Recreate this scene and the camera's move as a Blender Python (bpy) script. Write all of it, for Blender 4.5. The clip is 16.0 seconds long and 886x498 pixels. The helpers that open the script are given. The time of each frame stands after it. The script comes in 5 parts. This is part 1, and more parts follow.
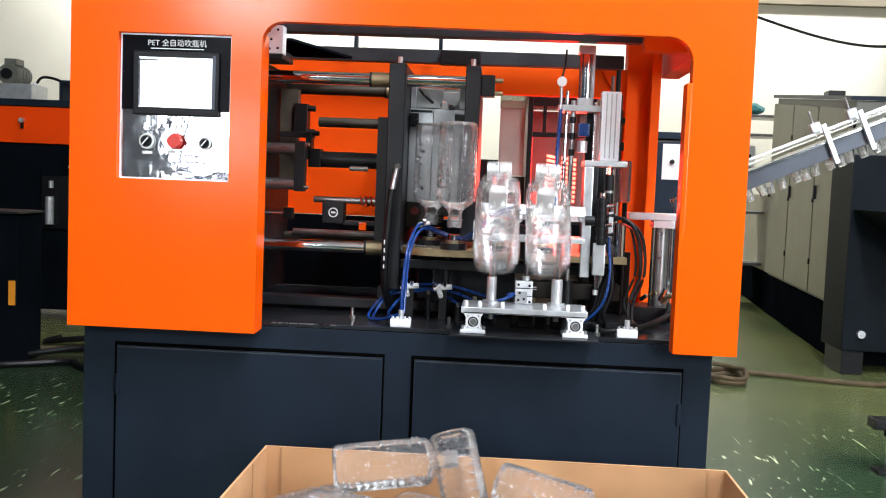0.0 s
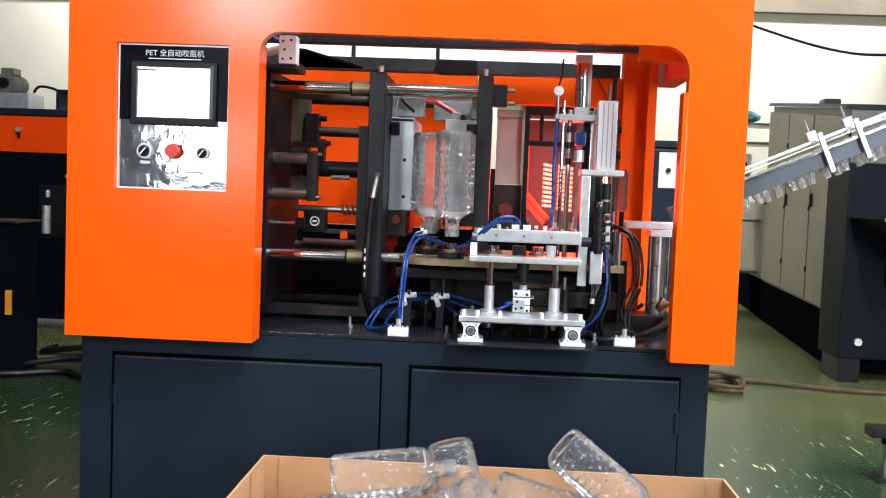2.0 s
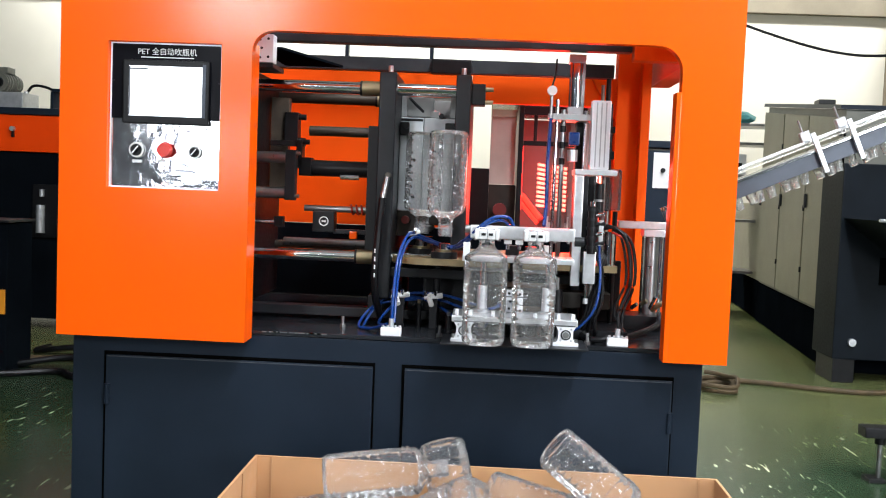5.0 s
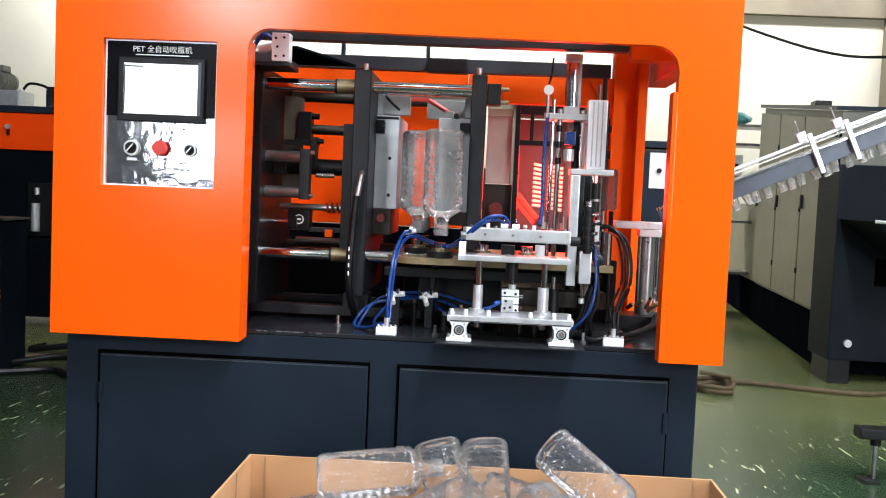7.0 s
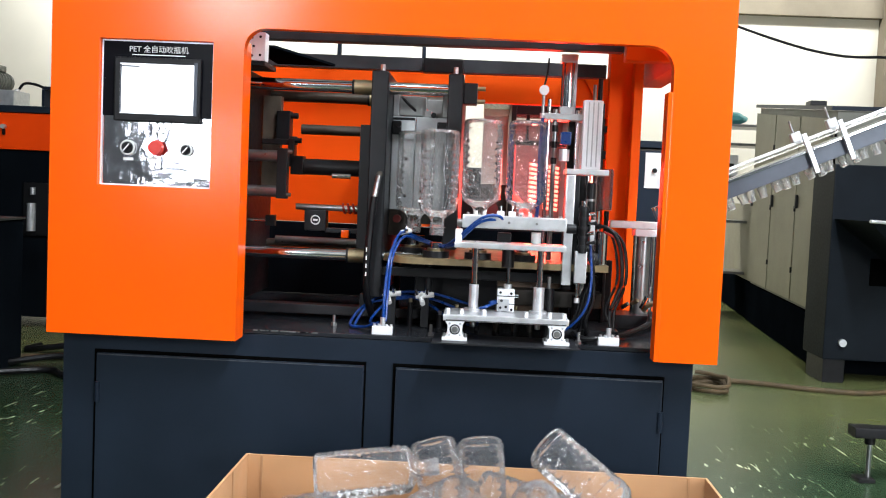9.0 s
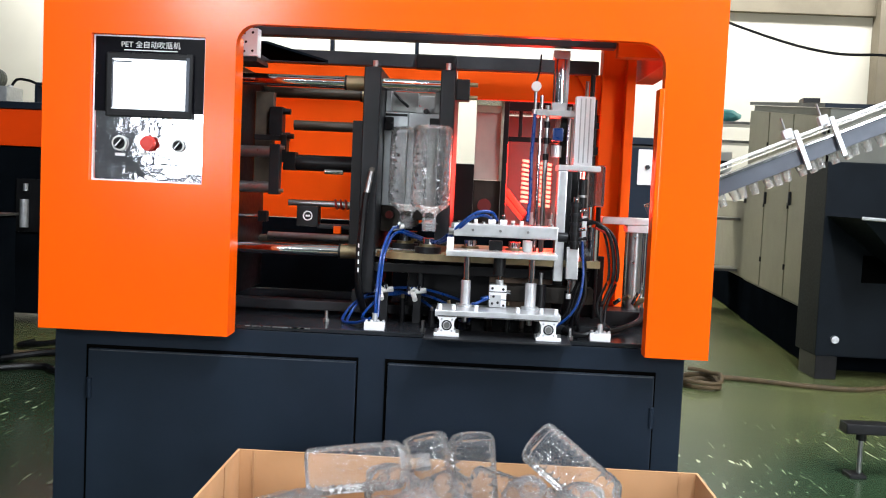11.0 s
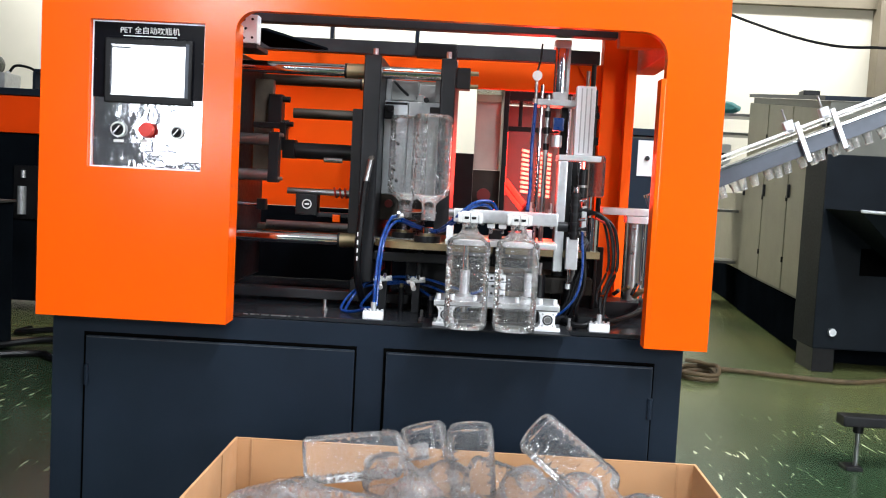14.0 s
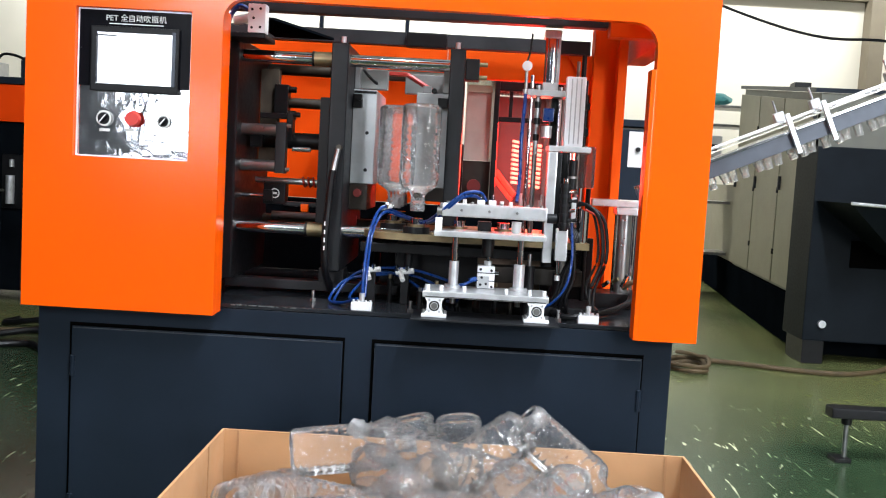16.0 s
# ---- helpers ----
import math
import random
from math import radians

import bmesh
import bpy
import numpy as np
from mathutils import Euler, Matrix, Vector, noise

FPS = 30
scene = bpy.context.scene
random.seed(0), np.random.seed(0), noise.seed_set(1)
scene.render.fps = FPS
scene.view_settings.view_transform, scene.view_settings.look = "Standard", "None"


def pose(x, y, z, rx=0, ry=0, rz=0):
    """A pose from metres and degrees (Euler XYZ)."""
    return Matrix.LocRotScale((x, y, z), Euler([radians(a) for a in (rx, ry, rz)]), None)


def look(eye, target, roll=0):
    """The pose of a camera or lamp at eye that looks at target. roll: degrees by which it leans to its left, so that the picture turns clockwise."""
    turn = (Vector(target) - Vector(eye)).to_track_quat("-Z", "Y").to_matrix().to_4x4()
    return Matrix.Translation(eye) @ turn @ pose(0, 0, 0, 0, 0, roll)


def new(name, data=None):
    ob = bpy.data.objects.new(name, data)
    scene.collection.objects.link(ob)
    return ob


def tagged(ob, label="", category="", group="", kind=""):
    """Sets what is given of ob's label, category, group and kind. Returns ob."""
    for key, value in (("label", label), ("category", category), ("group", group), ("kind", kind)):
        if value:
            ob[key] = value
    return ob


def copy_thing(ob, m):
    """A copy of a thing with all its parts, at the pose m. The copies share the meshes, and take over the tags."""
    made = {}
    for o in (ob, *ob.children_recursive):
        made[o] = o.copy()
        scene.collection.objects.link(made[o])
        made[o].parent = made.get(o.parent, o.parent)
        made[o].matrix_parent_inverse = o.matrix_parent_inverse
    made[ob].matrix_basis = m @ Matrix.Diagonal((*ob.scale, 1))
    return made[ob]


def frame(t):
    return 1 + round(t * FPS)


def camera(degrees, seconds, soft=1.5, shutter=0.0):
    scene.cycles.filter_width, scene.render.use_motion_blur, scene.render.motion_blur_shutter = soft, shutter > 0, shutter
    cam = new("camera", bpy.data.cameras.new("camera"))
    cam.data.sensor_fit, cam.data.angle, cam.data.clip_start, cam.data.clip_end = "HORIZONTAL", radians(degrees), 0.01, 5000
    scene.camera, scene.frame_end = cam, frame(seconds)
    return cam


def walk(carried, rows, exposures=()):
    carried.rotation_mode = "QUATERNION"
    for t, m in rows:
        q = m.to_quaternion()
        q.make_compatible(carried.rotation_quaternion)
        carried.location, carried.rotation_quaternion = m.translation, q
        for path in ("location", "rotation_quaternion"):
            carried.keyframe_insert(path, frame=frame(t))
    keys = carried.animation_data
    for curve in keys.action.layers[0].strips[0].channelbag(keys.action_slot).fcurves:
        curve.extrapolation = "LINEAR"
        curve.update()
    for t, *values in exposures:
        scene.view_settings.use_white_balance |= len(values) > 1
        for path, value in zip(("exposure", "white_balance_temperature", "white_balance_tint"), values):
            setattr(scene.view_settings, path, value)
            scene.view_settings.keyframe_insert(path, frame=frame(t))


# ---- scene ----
cam = camera(49.1, 16.0, soft=1.1, shutter=0.5)
PATH = [
    (0, (1.216, -2.712, 1.305), (1.113, -0.72, 1.166), 2.3),
    (0.5, (1.217, -2.713, 1.306), (1.115, -0.72, 1.173), 2.2),
    (1, (1.218, -2.718, 1.305), (1.117, -0.724, 1.174), 2.3),
    (1.5, (1.215, -2.72, 1.305), (1.113, -0.727, 1.172), 2.4),
    (2, (1.214, -2.716, 1.308), (1.117, -0.723, 1.186), 2.2),
    (2.5, (1.216, -2.712, 1.309), (1.117, -0.717, 1.195), 2.0),
    (3, (1.22, -2.711, 1.309), (1.127, -0.716, 1.198), 2.0),
    (3.5, (1.221, -2.712, 1.309), (1.13, -0.718, 1.198), 2.0),
    (4, (1.222, -2.712, 1.306), (1.132, -0.717, 1.191), 2.1),
    (6.5, (1.223, -2.706, 1.307), (1.138, -0.712, 1.184), 2.5),
    (7, (1.224, -2.704, 1.304), (1.143, -0.71, 1.183), 2.5),
    (7.5, (1.225, -2.708, 1.305), (1.148, -0.713, 1.184), 2.4),
    (8, (1.224, -2.708, 1.304), (1.149, -0.713, 1.185), 2.5),
    (8.5, (1.221, -2.709, 1.305), (1.146, -0.714, 1.184), 2.6),
    (9, (1.225, -2.712, 1.304), (1.152, -0.717, 1.183), 2.5),
    (11.5, (1.233, -2.716, 1.301), (1.173, -0.721, 1.171), 2.6),
    (12, (1.233, -2.711, 1.301), (1.174, -0.716, 1.167), 2.6),
    (12.5, (1.23, -2.709, 1.302), (1.17, -0.715, 1.165), 2.7),
    (13, (1.228, -2.708, 1.301), (1.168, -0.713, 1.162), 2.8),
    (13.5, (1.227, -2.706, 1.299), (1.171, -0.712, 1.157), 2.9),
    (14, (1.228, -2.708, 1.297), (1.172, -0.714, 1.151), 3.0),
    (14.5, (1.23, -2.706, 1.302), (1.176, -0.712, 1.153), 3.0),
    (15, (1.228, -2.704, 1.299), (1.175, -0.711, 1.146), 3.1),
    (15.5, (1.23, -2.701, 1.299), (1.186, -0.707, 1.145), 3.1),
    (16, (1.236, -2.693, 1.297), (1.198, -0.7, 1.133), 3.2),
]
walk(cam, [(t, look(eye, target, roll)) for t, eye, target, roll in PATH])

# ---- light ----
world = bpy.data.worlds.new("hall_air")
scene.world = world
world.use_nodes = True
world.node_tree.nodes["Background"].inputs[0].default_value = (0.9, 0.95, 1.0, 1)
world.node_tree.nodes["Background"].inputs[1].default_value = 0.04


def area_lamp(name, at, target, sx, sy, power, color=(1, 1, 1)):
    data = bpy.data.lights.new(name, "AREA")
    data.shape, data.size, data.size_y, data.energy, data.color = "RECTANGLE", sx, sy, power, color
    ob = new(name, data)
    ob.matrix_world = look(at, target)
    return tagged(ob, "area lamp for the hall, out of view", "lamp", "ceiling lights")


# rows of hall lights under the ceiling, out of view
for lx, power in ((2.8, 265), (6.2, 95)):
    for ly in (-3.2, -0.2):
        area_lamp("hall_light", (lx, ly, 5.6), (lx, ly, 0), 0.25, 2.2, power, (0.87, 0.925, 1.0))
        # upward lamp added to lighten the ceiling that the bottles reflect
        area_lamp("hall_light", (lx, ly, 5.66), (lx, ly, 6.2), 0.25, 2.2, power * 0.35, (0.87, 0.925, 1.0))
# two narrow lamps added only to put glints on glossy parts
for lx, ly in ((0.7, -2.0), (4.2, -1.6)):
    area_lamp("glint_lamp", (lx, ly, 5.2), (lx, ly, 0), 0.06, 2.4, 42, (0.87, 0.925, 1.0))
# unseen lamps added to brighten the far wall
for lx in (-4.5, -1.5, 1.5, 5.0, 8.5):
    area_lamp("added_wall_lamp", (lx, 11.5, 5.8), (lx, 13.0, 2.6), 2.6, 0.4, 190, (0.93, 0.97, 1.0))
# added lamps behind the camera for highlights and fill; the wall has no opening
area_lamp("unseen_south_lamp", (-1.5, -7.7, 3.55), (0.6, 0, 1.6), 0.9, 1.25, 137, (0.89, 0.935, 1.0))
area_lamp("unseen_south_lamp", (-1.72, -7.7, 1.70), (0.6, 0, 1.4), 1.05, 0.68, 36, (0.89, 0.935, 1.0))
area_lamp("unseen_south_lamp", (6.0, -7.7, 2.6), (1.2, 0, 1.2), 2.6, 2.6, 510, (0.89, 0.935, 1.0))
scene.view_settings.exposure = 0.23
scene.cycles.transparent_max_bounces = 96


# ---- materials ----
def material(name, color, rough=0.5, metal=0.0, vary=0.12, scale=6.0, bump=0.0, bump_scale=60.0, coat=0.0, color2=None, spec=0.5):
    m = bpy.data.materials.new(name)
    m.use_nodes = True
    nt = m.node_tree
    b = nt.nodes["Principled BSDF"]
    b.inputs["Roughness"].default_value = rough
    b.inputs["Metallic"].default_value = metal
    b.inputs["Coat Weight"].default_value = coat
    b.inputs["Coat Roughness"].default_value = 0.12
    b.inputs["Specular IOR Level"].default_value = spec
    tc = nt.nodes.new("ShaderNodeTexCoord")
    n1 = nt.nodes.new("ShaderNodeTexNoise")
    n1.inputs["Scale"].default_value, n1.inputs["Detail"].default_value = scale, 6
    nt.links.new(tc.outputs["Object"], n1.inputs["Vector"])
    ramp = nt.nodes.new("ShaderNodeValToRGB")
    other = color2 or tuple(c * (1 - vary * 2) for c in color)
    ramp.color_ramp.elements[0].position, ramp.color_ramp.elements[1].position = 0.3, 0.62
    ramp.color_ramp.elements[0].color = (*other, 1)
    ramp.color_ramp.elements[1].color = (*color, 1)
    nt.links.new(n1.outputs["Fac"], ramp.inputs["Fac"])
    nt.links.new(ramp.outputs["Color"], b.inputs["Base Color"])
    n2 = nt.nodes.new("ShaderNodeTexNoise")
    n2.inputs["Scale"].default_value, n2.inputs["Detail"].default_value = bump_scale, 4
    nt.links.new(tc.outputs["Object"], n2.inputs["Vector"])
    mr = nt.nodes.new("ShaderNodeMapRange")
    mr.inputs["To Min"].default_value, mr.inputs["To Max"].default_value = max(0.02, rough * 0.75), min(1, rough * 1.3)
    nt.links.new(n2.outputs["Fac"], mr.inputs["Value"])
    nt.links.new(mr.outputs["Result"], b.inputs["Roughness"])
    if bump:
        bp = nt.nodes.new("ShaderNodeBump")
        bp.inputs["Strength"].default_value, bp.inputs["Distance"].default_value = bump, 0.004
        nt.links.new(n2.outputs["Fac"], bp.inputs["Height"])
        nt.links.new(bp.outputs["Normal"], b.inputs["Normal"])
    return m


def glow(name, color, strength):
    m = material(name, color, 0.3)
    b = m.node_tree.nodes["Principled BSDF"]
    b.inputs["Emission Color"].default_value = (*color, 1)
    b.inputs["Emission Strength"].default_value = strength
    return m


def clear_plastic(name, tint, gloss, rough, haze=0.0):
    """Thin clear plastic: see-through, with a gloss that grows towards grazing angles."""
    m = bpy.data.materials.new(name)
    m.use_nodes = True
    nt = m.node_tree
    nt.nodes.remove(nt.nodes["Principled BSDF"])
    out = nt.nodes["Material Output"]
    tr = nt.nodes.new("ShaderNodeBsdfTransparent")
    tr.inputs[0].default_value = (*tint, 1)
    gl = nt.nodes.new("ShaderNodeBsdfGlossy")
    gl.inputs["Roughness"].default_value = rough
    gl.inputs["Color"].default_value = (1, 1, 1, 1)
    lw = nt.nodes.new("ShaderNodeFresnel")
    lw.inputs["IOR"].default_value = gloss
    tc = nt.nodes.new("ShaderNodeTexCoord")
    n = nt.nodes.new("ShaderNodeTexNoise")
    n.inputs["Scale"].default_value, n.inputs["Detail"].default_value = 48, 2
    nt.links.new(tc.outputs["Object"], n.inputs["Vector"])
    bp = nt.nodes.new("ShaderNodeBump")
    bp.inputs["Strength"].default_value, bp.inputs["Distance"].default_value = 0.18, 0.004
    nt.links.new(n.outputs["Fac"], bp.inputs["Height"])
    nt.links.new(bp.outputs["Normal"], gl.inputs["Normal"])
    nt.links.new(bp.outputs["Normal"], lw.inputs["Normal"])
    mx = nt.nodes.new("ShaderNodeMixShader")
    nt.links.new(lw.outputs["Fac"], mx.inputs["Fac"])
    nt.links.new(tr.outputs[0], mx.inputs[1])
    nt.links.new(gl.outputs[0], mx.inputs[2])
    last = mx
    if haze:
        df = nt.nodes.new("ShaderNodeBsdfDiffuse")
        df.inputs[0].default_value = (0.95, 0.95, 0.95, 1)
        m2 = nt.nodes.new("ShaderNodeMixShader")
        m2.inputs["Fac"].default_value = haze
        nt.links.new(mx.outputs[0], m2.inputs[1])
        nt.links.new(df.outputs[0], m2.inputs[2])
        last = m2
    nt.links.new(last.outputs[0], out.inputs["Surface"])
    return m


ORANGE = material("orange_paint", (0.95, 0.101, 0.0018), 0.17, 0, 0.03, 3, 0.02, 180, 0.0, None, 0.25)
MATTORANGE = material("matt_orange_paint", (0.95, 0.10, 0.003), 0.6, 0, 0.05, 3, 0.04, 150, 0.0, None, 0.1)
NAVY = material("dark_grey_paint", (0.0112, 0.0178, 0.0285), 0.4, 0, 0.1, 4, 0.06, 160, 0, None, 0.12)
BLACK = material("black_plastic", (0.005, 0.005, 0.006), 0.4, 0, 0.2, 20, 0.05, 60, 0, None, 0.25)
GLOSSBLACK = material("black_gloss_film", (0.004, 0.004, 0.006), 0.2, 0, 0.1, 20, 0, 60, 0, None, 0.04)
DARKSTEEL = material("dark_machined_steel", (0.012, 0.013, 0.015), 0.4, 0.0, 0.2, 9, 0.08, 60, 0, None, 0.25)
STEEL = material("plain_steel", (0.33, 0.33, 0.33), 0.3, 0.9, 0.2, 12, 0.05)
CHROME = material("chromed_steel", (0.62, 0.63, 0.65), 0.1, 1.0, 0.05, 12)
ALU = material("brushed_aluminium", (0.70, 0.71, 0.73), 0.32, 0.7, 0.12, 25, 0.06, 120)
ALUDULL = material("cast_aluminium", (0.46, 0.47, 0.48), 0.42, 0.6, 0.1, 25, 0.1, 90)
MOULD = material("ground_mould_aluminium", (0.50, 0.53, 0.55), 0.35, 0.4, 0.12, 10)
MOULDDARK = material("weathered_mould_block", (0.36, 0.375, 0.38), 0.4, 0.3, 0.2, 9)
BRASS = material("brass", (0.33, 0.27, 0.16), 0.4, 0.9, 0.2, 12)
BEIGE = material("yellowed_steel_plate", (0.27, 0.205, 0.105), 0.42, 0.35, 0.25, 14, 0.12)
WHITE = material("white_plastic", (0.64, 0.64, 0.63), 0.4, 0, 0.03, 12)
BLUE = material("blue_hose", (0.004, 0.04, 0.2), 0.28, 0, 0.1, 20)
RED = material("red_plastic", (0.55, 0.02, 0.01), 0.3, 0, 0.06, 20)
SCREEN = glow("lit_screen", (0.93, 0.96, 1.0), 0.9)
MIRROR = material("polished_stainless", (0.72, 0.74, 0.77), 0.08, 1.0, 0.12, 14, 0.55, 8.5)
TEXTWHITE = material("white_print", (0.85, 0.85, 0.85), 0.5)
CARD = material("cardboard", (0.45, 0.24, 0.11), 0.75, 0, 0.1, 5, 0.1, 40)
CREAM = material("cream_paint", (0.27, 0.245, 0.175), 0.5, 0, 0.06, 4)
DARKWALL = material("shaded_hall_cladding", (0.05, 0.055, 0.065), 0.7, 0, 0.2, 0.8)
WALLPAINT = material("hall_wall_paint", (0.72, 0.67, 0.565), 0.8, 0, 0.05, 0.7, 0.1, 20)
CEIL = material("hall_ceiling_sheet", (0.78, 0.80, 0.83), 0.7)
REDGLOW = glow("heater_glow", (1.0, 0.02, 0.012), 4.0)
HOTGLOW = glow("heater_lamp", (1.0, 0.14, 0.10), 5.0)
SHEET = material("stainless_sheet", (0.5, 0.47, 0.45), 0.25, 0.95, 0.12, 6)
PET = clear_plastic("clear_bottle_plastic", (0.999, 0.999, 0.999), 1.45, 0.05, 0.036)
NECK = clear_plastic("thick_neck_plastic", (0.93, 0.94, 0.95), 1.6, 0.1, 0.12)
ACRYLIC = clear_plastic("clear_acrylic", (0.93, 0.94, 0.94), 1.45, 0.1, 0.05)


def floor_material():
    m = material("green_floor_paint", (0.160, 0.168, 0.062), 0.24, 0, 0.2, 0.8, 0.10, 26, 0, (0.070, 0.094, 0.038), 0.26)
    nt = m.node_tree
    b = nt.nodes["Principled BSDF"]
    base = b.inputs["Base Color"].links[0].from_socket
    tc = nt.nodes.new("ShaderNodeTexCoord")
    mp = nt.nodes.new("ShaderNodeMapping")
    mp.inputs["Scale"].default_value = (36, 6, 1)
    nt.links.new(tc.outputs["Object"], mp.inputs["Vector"])
    n = nt.nodes.new("ShaderNodeTexNoise")
    n.inputs["Scale"].default_value, n.inputs["Detail"].default_value = 1.0, 3
    n.inputs["Distortion"].default_value = 0.4
    nt.links.new(mp.outputs[0], n.inputs["Vector"])
    r = nt.nodes.new("ShaderNodeValToRGB")
    r.color_ramp.elements[0].position, r.color_ramp.elements[1].position = 0.635, 0.675
    nt.links.new(n.outputs["Fac"], r.inputs["Fac"])
    mx = nt.nodes.new("ShaderNodeMix")
    mx.data_type = "RGBA"
    big = nt.nodes.new("ShaderNodeTexNoise")
    big.inputs["Scale"].default_value, big.inputs["Detail"].default_value = 0.9, 3
    nt.links.new(tc.outputs["Object"], big.inputs["Vector"])
    patch = nt.nodes.new("ShaderNodeValToRGB")
    patch.color_ramp.elements[0].position, patch.color_ramp.elements[1].position = 0.42, 0.56
    nt.links.new(big.outputs["Fac"], patch.inputs["Fac"])
    both = nt.nodes.new("ShaderNodeMath")
    both.operation = "MULTIPLY"
    nt.links.new(r.outputs["Color"], both.inputs[0])
    nt.links.new(patch.outputs["Color"], both.inputs[1])
    # scratches lie in the trodden strip beside the machine
    where = nt.nodes.new("ShaderNodeSeparateXYZ")
    nt.links.new(tc.outputs["Object"], where.inputs[0])
    strip = nt.nodes.new("ShaderNodeMapRange")
    strip.inputs["From Min"].default_value, strip.inputs["From Max"].default_value = 3.2, 2.5
    nt.links.new(where.outputs["Y"], strip.inputs["Value"])
    trod = nt.nodes.new("ShaderNodeMath")
    trod.operation = "MULTIPLY"
    nt.links.new(both.outputs[0], trod.inputs[0])
    nt.links.new(strip.outputs["Result"], trod.inputs[1])
    nt.links.new(trod.outputs[0], mx.inputs["Factor"])
    # the trodden aisle is worn to olive; the left corner's shade is put into its colour
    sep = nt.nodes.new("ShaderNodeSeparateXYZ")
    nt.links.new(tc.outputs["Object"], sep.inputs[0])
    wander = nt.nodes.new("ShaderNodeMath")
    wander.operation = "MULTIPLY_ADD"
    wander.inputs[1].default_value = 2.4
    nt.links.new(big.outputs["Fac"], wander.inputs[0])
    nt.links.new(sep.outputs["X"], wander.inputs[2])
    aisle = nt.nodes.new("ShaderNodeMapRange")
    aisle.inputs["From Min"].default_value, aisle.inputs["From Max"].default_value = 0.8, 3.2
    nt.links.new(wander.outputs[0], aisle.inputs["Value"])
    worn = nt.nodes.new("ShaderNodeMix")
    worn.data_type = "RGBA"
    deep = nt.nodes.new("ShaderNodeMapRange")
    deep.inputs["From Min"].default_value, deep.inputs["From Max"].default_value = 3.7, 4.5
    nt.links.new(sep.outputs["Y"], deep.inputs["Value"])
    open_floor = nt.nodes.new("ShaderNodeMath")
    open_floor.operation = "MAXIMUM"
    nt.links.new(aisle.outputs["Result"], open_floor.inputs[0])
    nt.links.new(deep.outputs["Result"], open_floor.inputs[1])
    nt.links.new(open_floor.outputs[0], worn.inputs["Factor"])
    # dark green that carries the shade of the left corner
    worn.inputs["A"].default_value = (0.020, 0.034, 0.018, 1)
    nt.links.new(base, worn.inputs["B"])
    # darker green at low y, blending into the aisle colours farther back
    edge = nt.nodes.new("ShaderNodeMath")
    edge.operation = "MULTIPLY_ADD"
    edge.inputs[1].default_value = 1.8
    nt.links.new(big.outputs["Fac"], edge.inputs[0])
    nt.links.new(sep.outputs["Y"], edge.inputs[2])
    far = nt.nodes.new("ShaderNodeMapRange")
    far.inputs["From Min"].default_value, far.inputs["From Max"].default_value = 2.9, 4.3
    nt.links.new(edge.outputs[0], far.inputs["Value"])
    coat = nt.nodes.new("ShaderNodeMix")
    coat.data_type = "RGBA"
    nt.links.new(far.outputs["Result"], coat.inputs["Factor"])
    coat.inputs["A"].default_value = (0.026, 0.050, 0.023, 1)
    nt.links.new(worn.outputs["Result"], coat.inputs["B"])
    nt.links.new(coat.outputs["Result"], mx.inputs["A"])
    mx.inputs["B"].default_value = (0.5, 0.53, 0.36, 1)
    nt.links.new(mx.outputs["Result"], b.inputs["Base Color"])
    return m


AMBER = material("amber_reflector", (0.75, 0.28, 0.02), 0.3)
GREYGREEN = material("grey_green_paint", (0.13, 0.13, 0.105), 0.5, 0, 0.08, 4)
TURQ = material("turquoise_wrap", (0.10, 0.42, 0.42), 0.6, 0, 0.2, 9, 0.3, 25)
BLUESTEEL = material("blue_grey_steel", (0.06, 0.07, 0.09), 0.4, 0.3, 0.15, 8)
PREFORM = clear_plastic("preform_plastic", (0.75, 0.75, 0.72), 1.5, 0.15, 0.16)
CABLE = material("dusty_cable", (0.10, 0.065, 0.03), 0.7, 0, 0.2, 15)
TRIMGREY = material("grey_trim", (0.17, 0.14, 0.095), 0.7, 0, 0.08, 3)
REDSHEET = material("oven_reflector_sheet", (0.20, 0.13, 0.12), 0.4, 0.3, 0.1, 6)
DUSTGREY = material("dusty_dark_grey_paint", (0.032, 0.034, 0.038), 0.5, 0, 0.2, 9, 0.08, 70, 0, None, 0.2)
OVENSKIN = material("oven_skin_sheet", (0.46, 0.41, 0.36), 0.4, 0.3, 0.12, 6, 0.05, 60)
GREYPLATE = material("ground_grey_steel_plate", (0.27, 0.275, 0.265), 0.42, 0.35, 0.15, 11, 0.06, 80)
RUSTBROWN = material("rusty_brown_steel", (0.085, 0.062, 0.042), 0.6, 0.3, 0.3, 10)
WHITEALU = material("white_anodised_aluminium", (0.82, 0.83, 0.85), 0.3, 0.15, 0.04, 14)
ACRYLICGREY = clear_plastic("smoked_acrylic", (0.6, 0.57, 0.57), 1.5, 0.1, 0.1)
DARKBROWN = material("dark_brown_steel", (0.055, 0.045, 0.034), 0.35, 0.4, 0.2, 10)
# the spring's own red; on the link it stands for red oven light
SPRINGLITRED = material("red_of_spring_and_oven_light", (0.4, 0.03, 0.02), 0.4, 0.2)
REDDARK = material("dark_red_rubber", (0.16, 0.012, 0.01), 0.5)
CARDDARK = material("cardboard_crease", (0.36, 0.19, 0.085), 0.8)

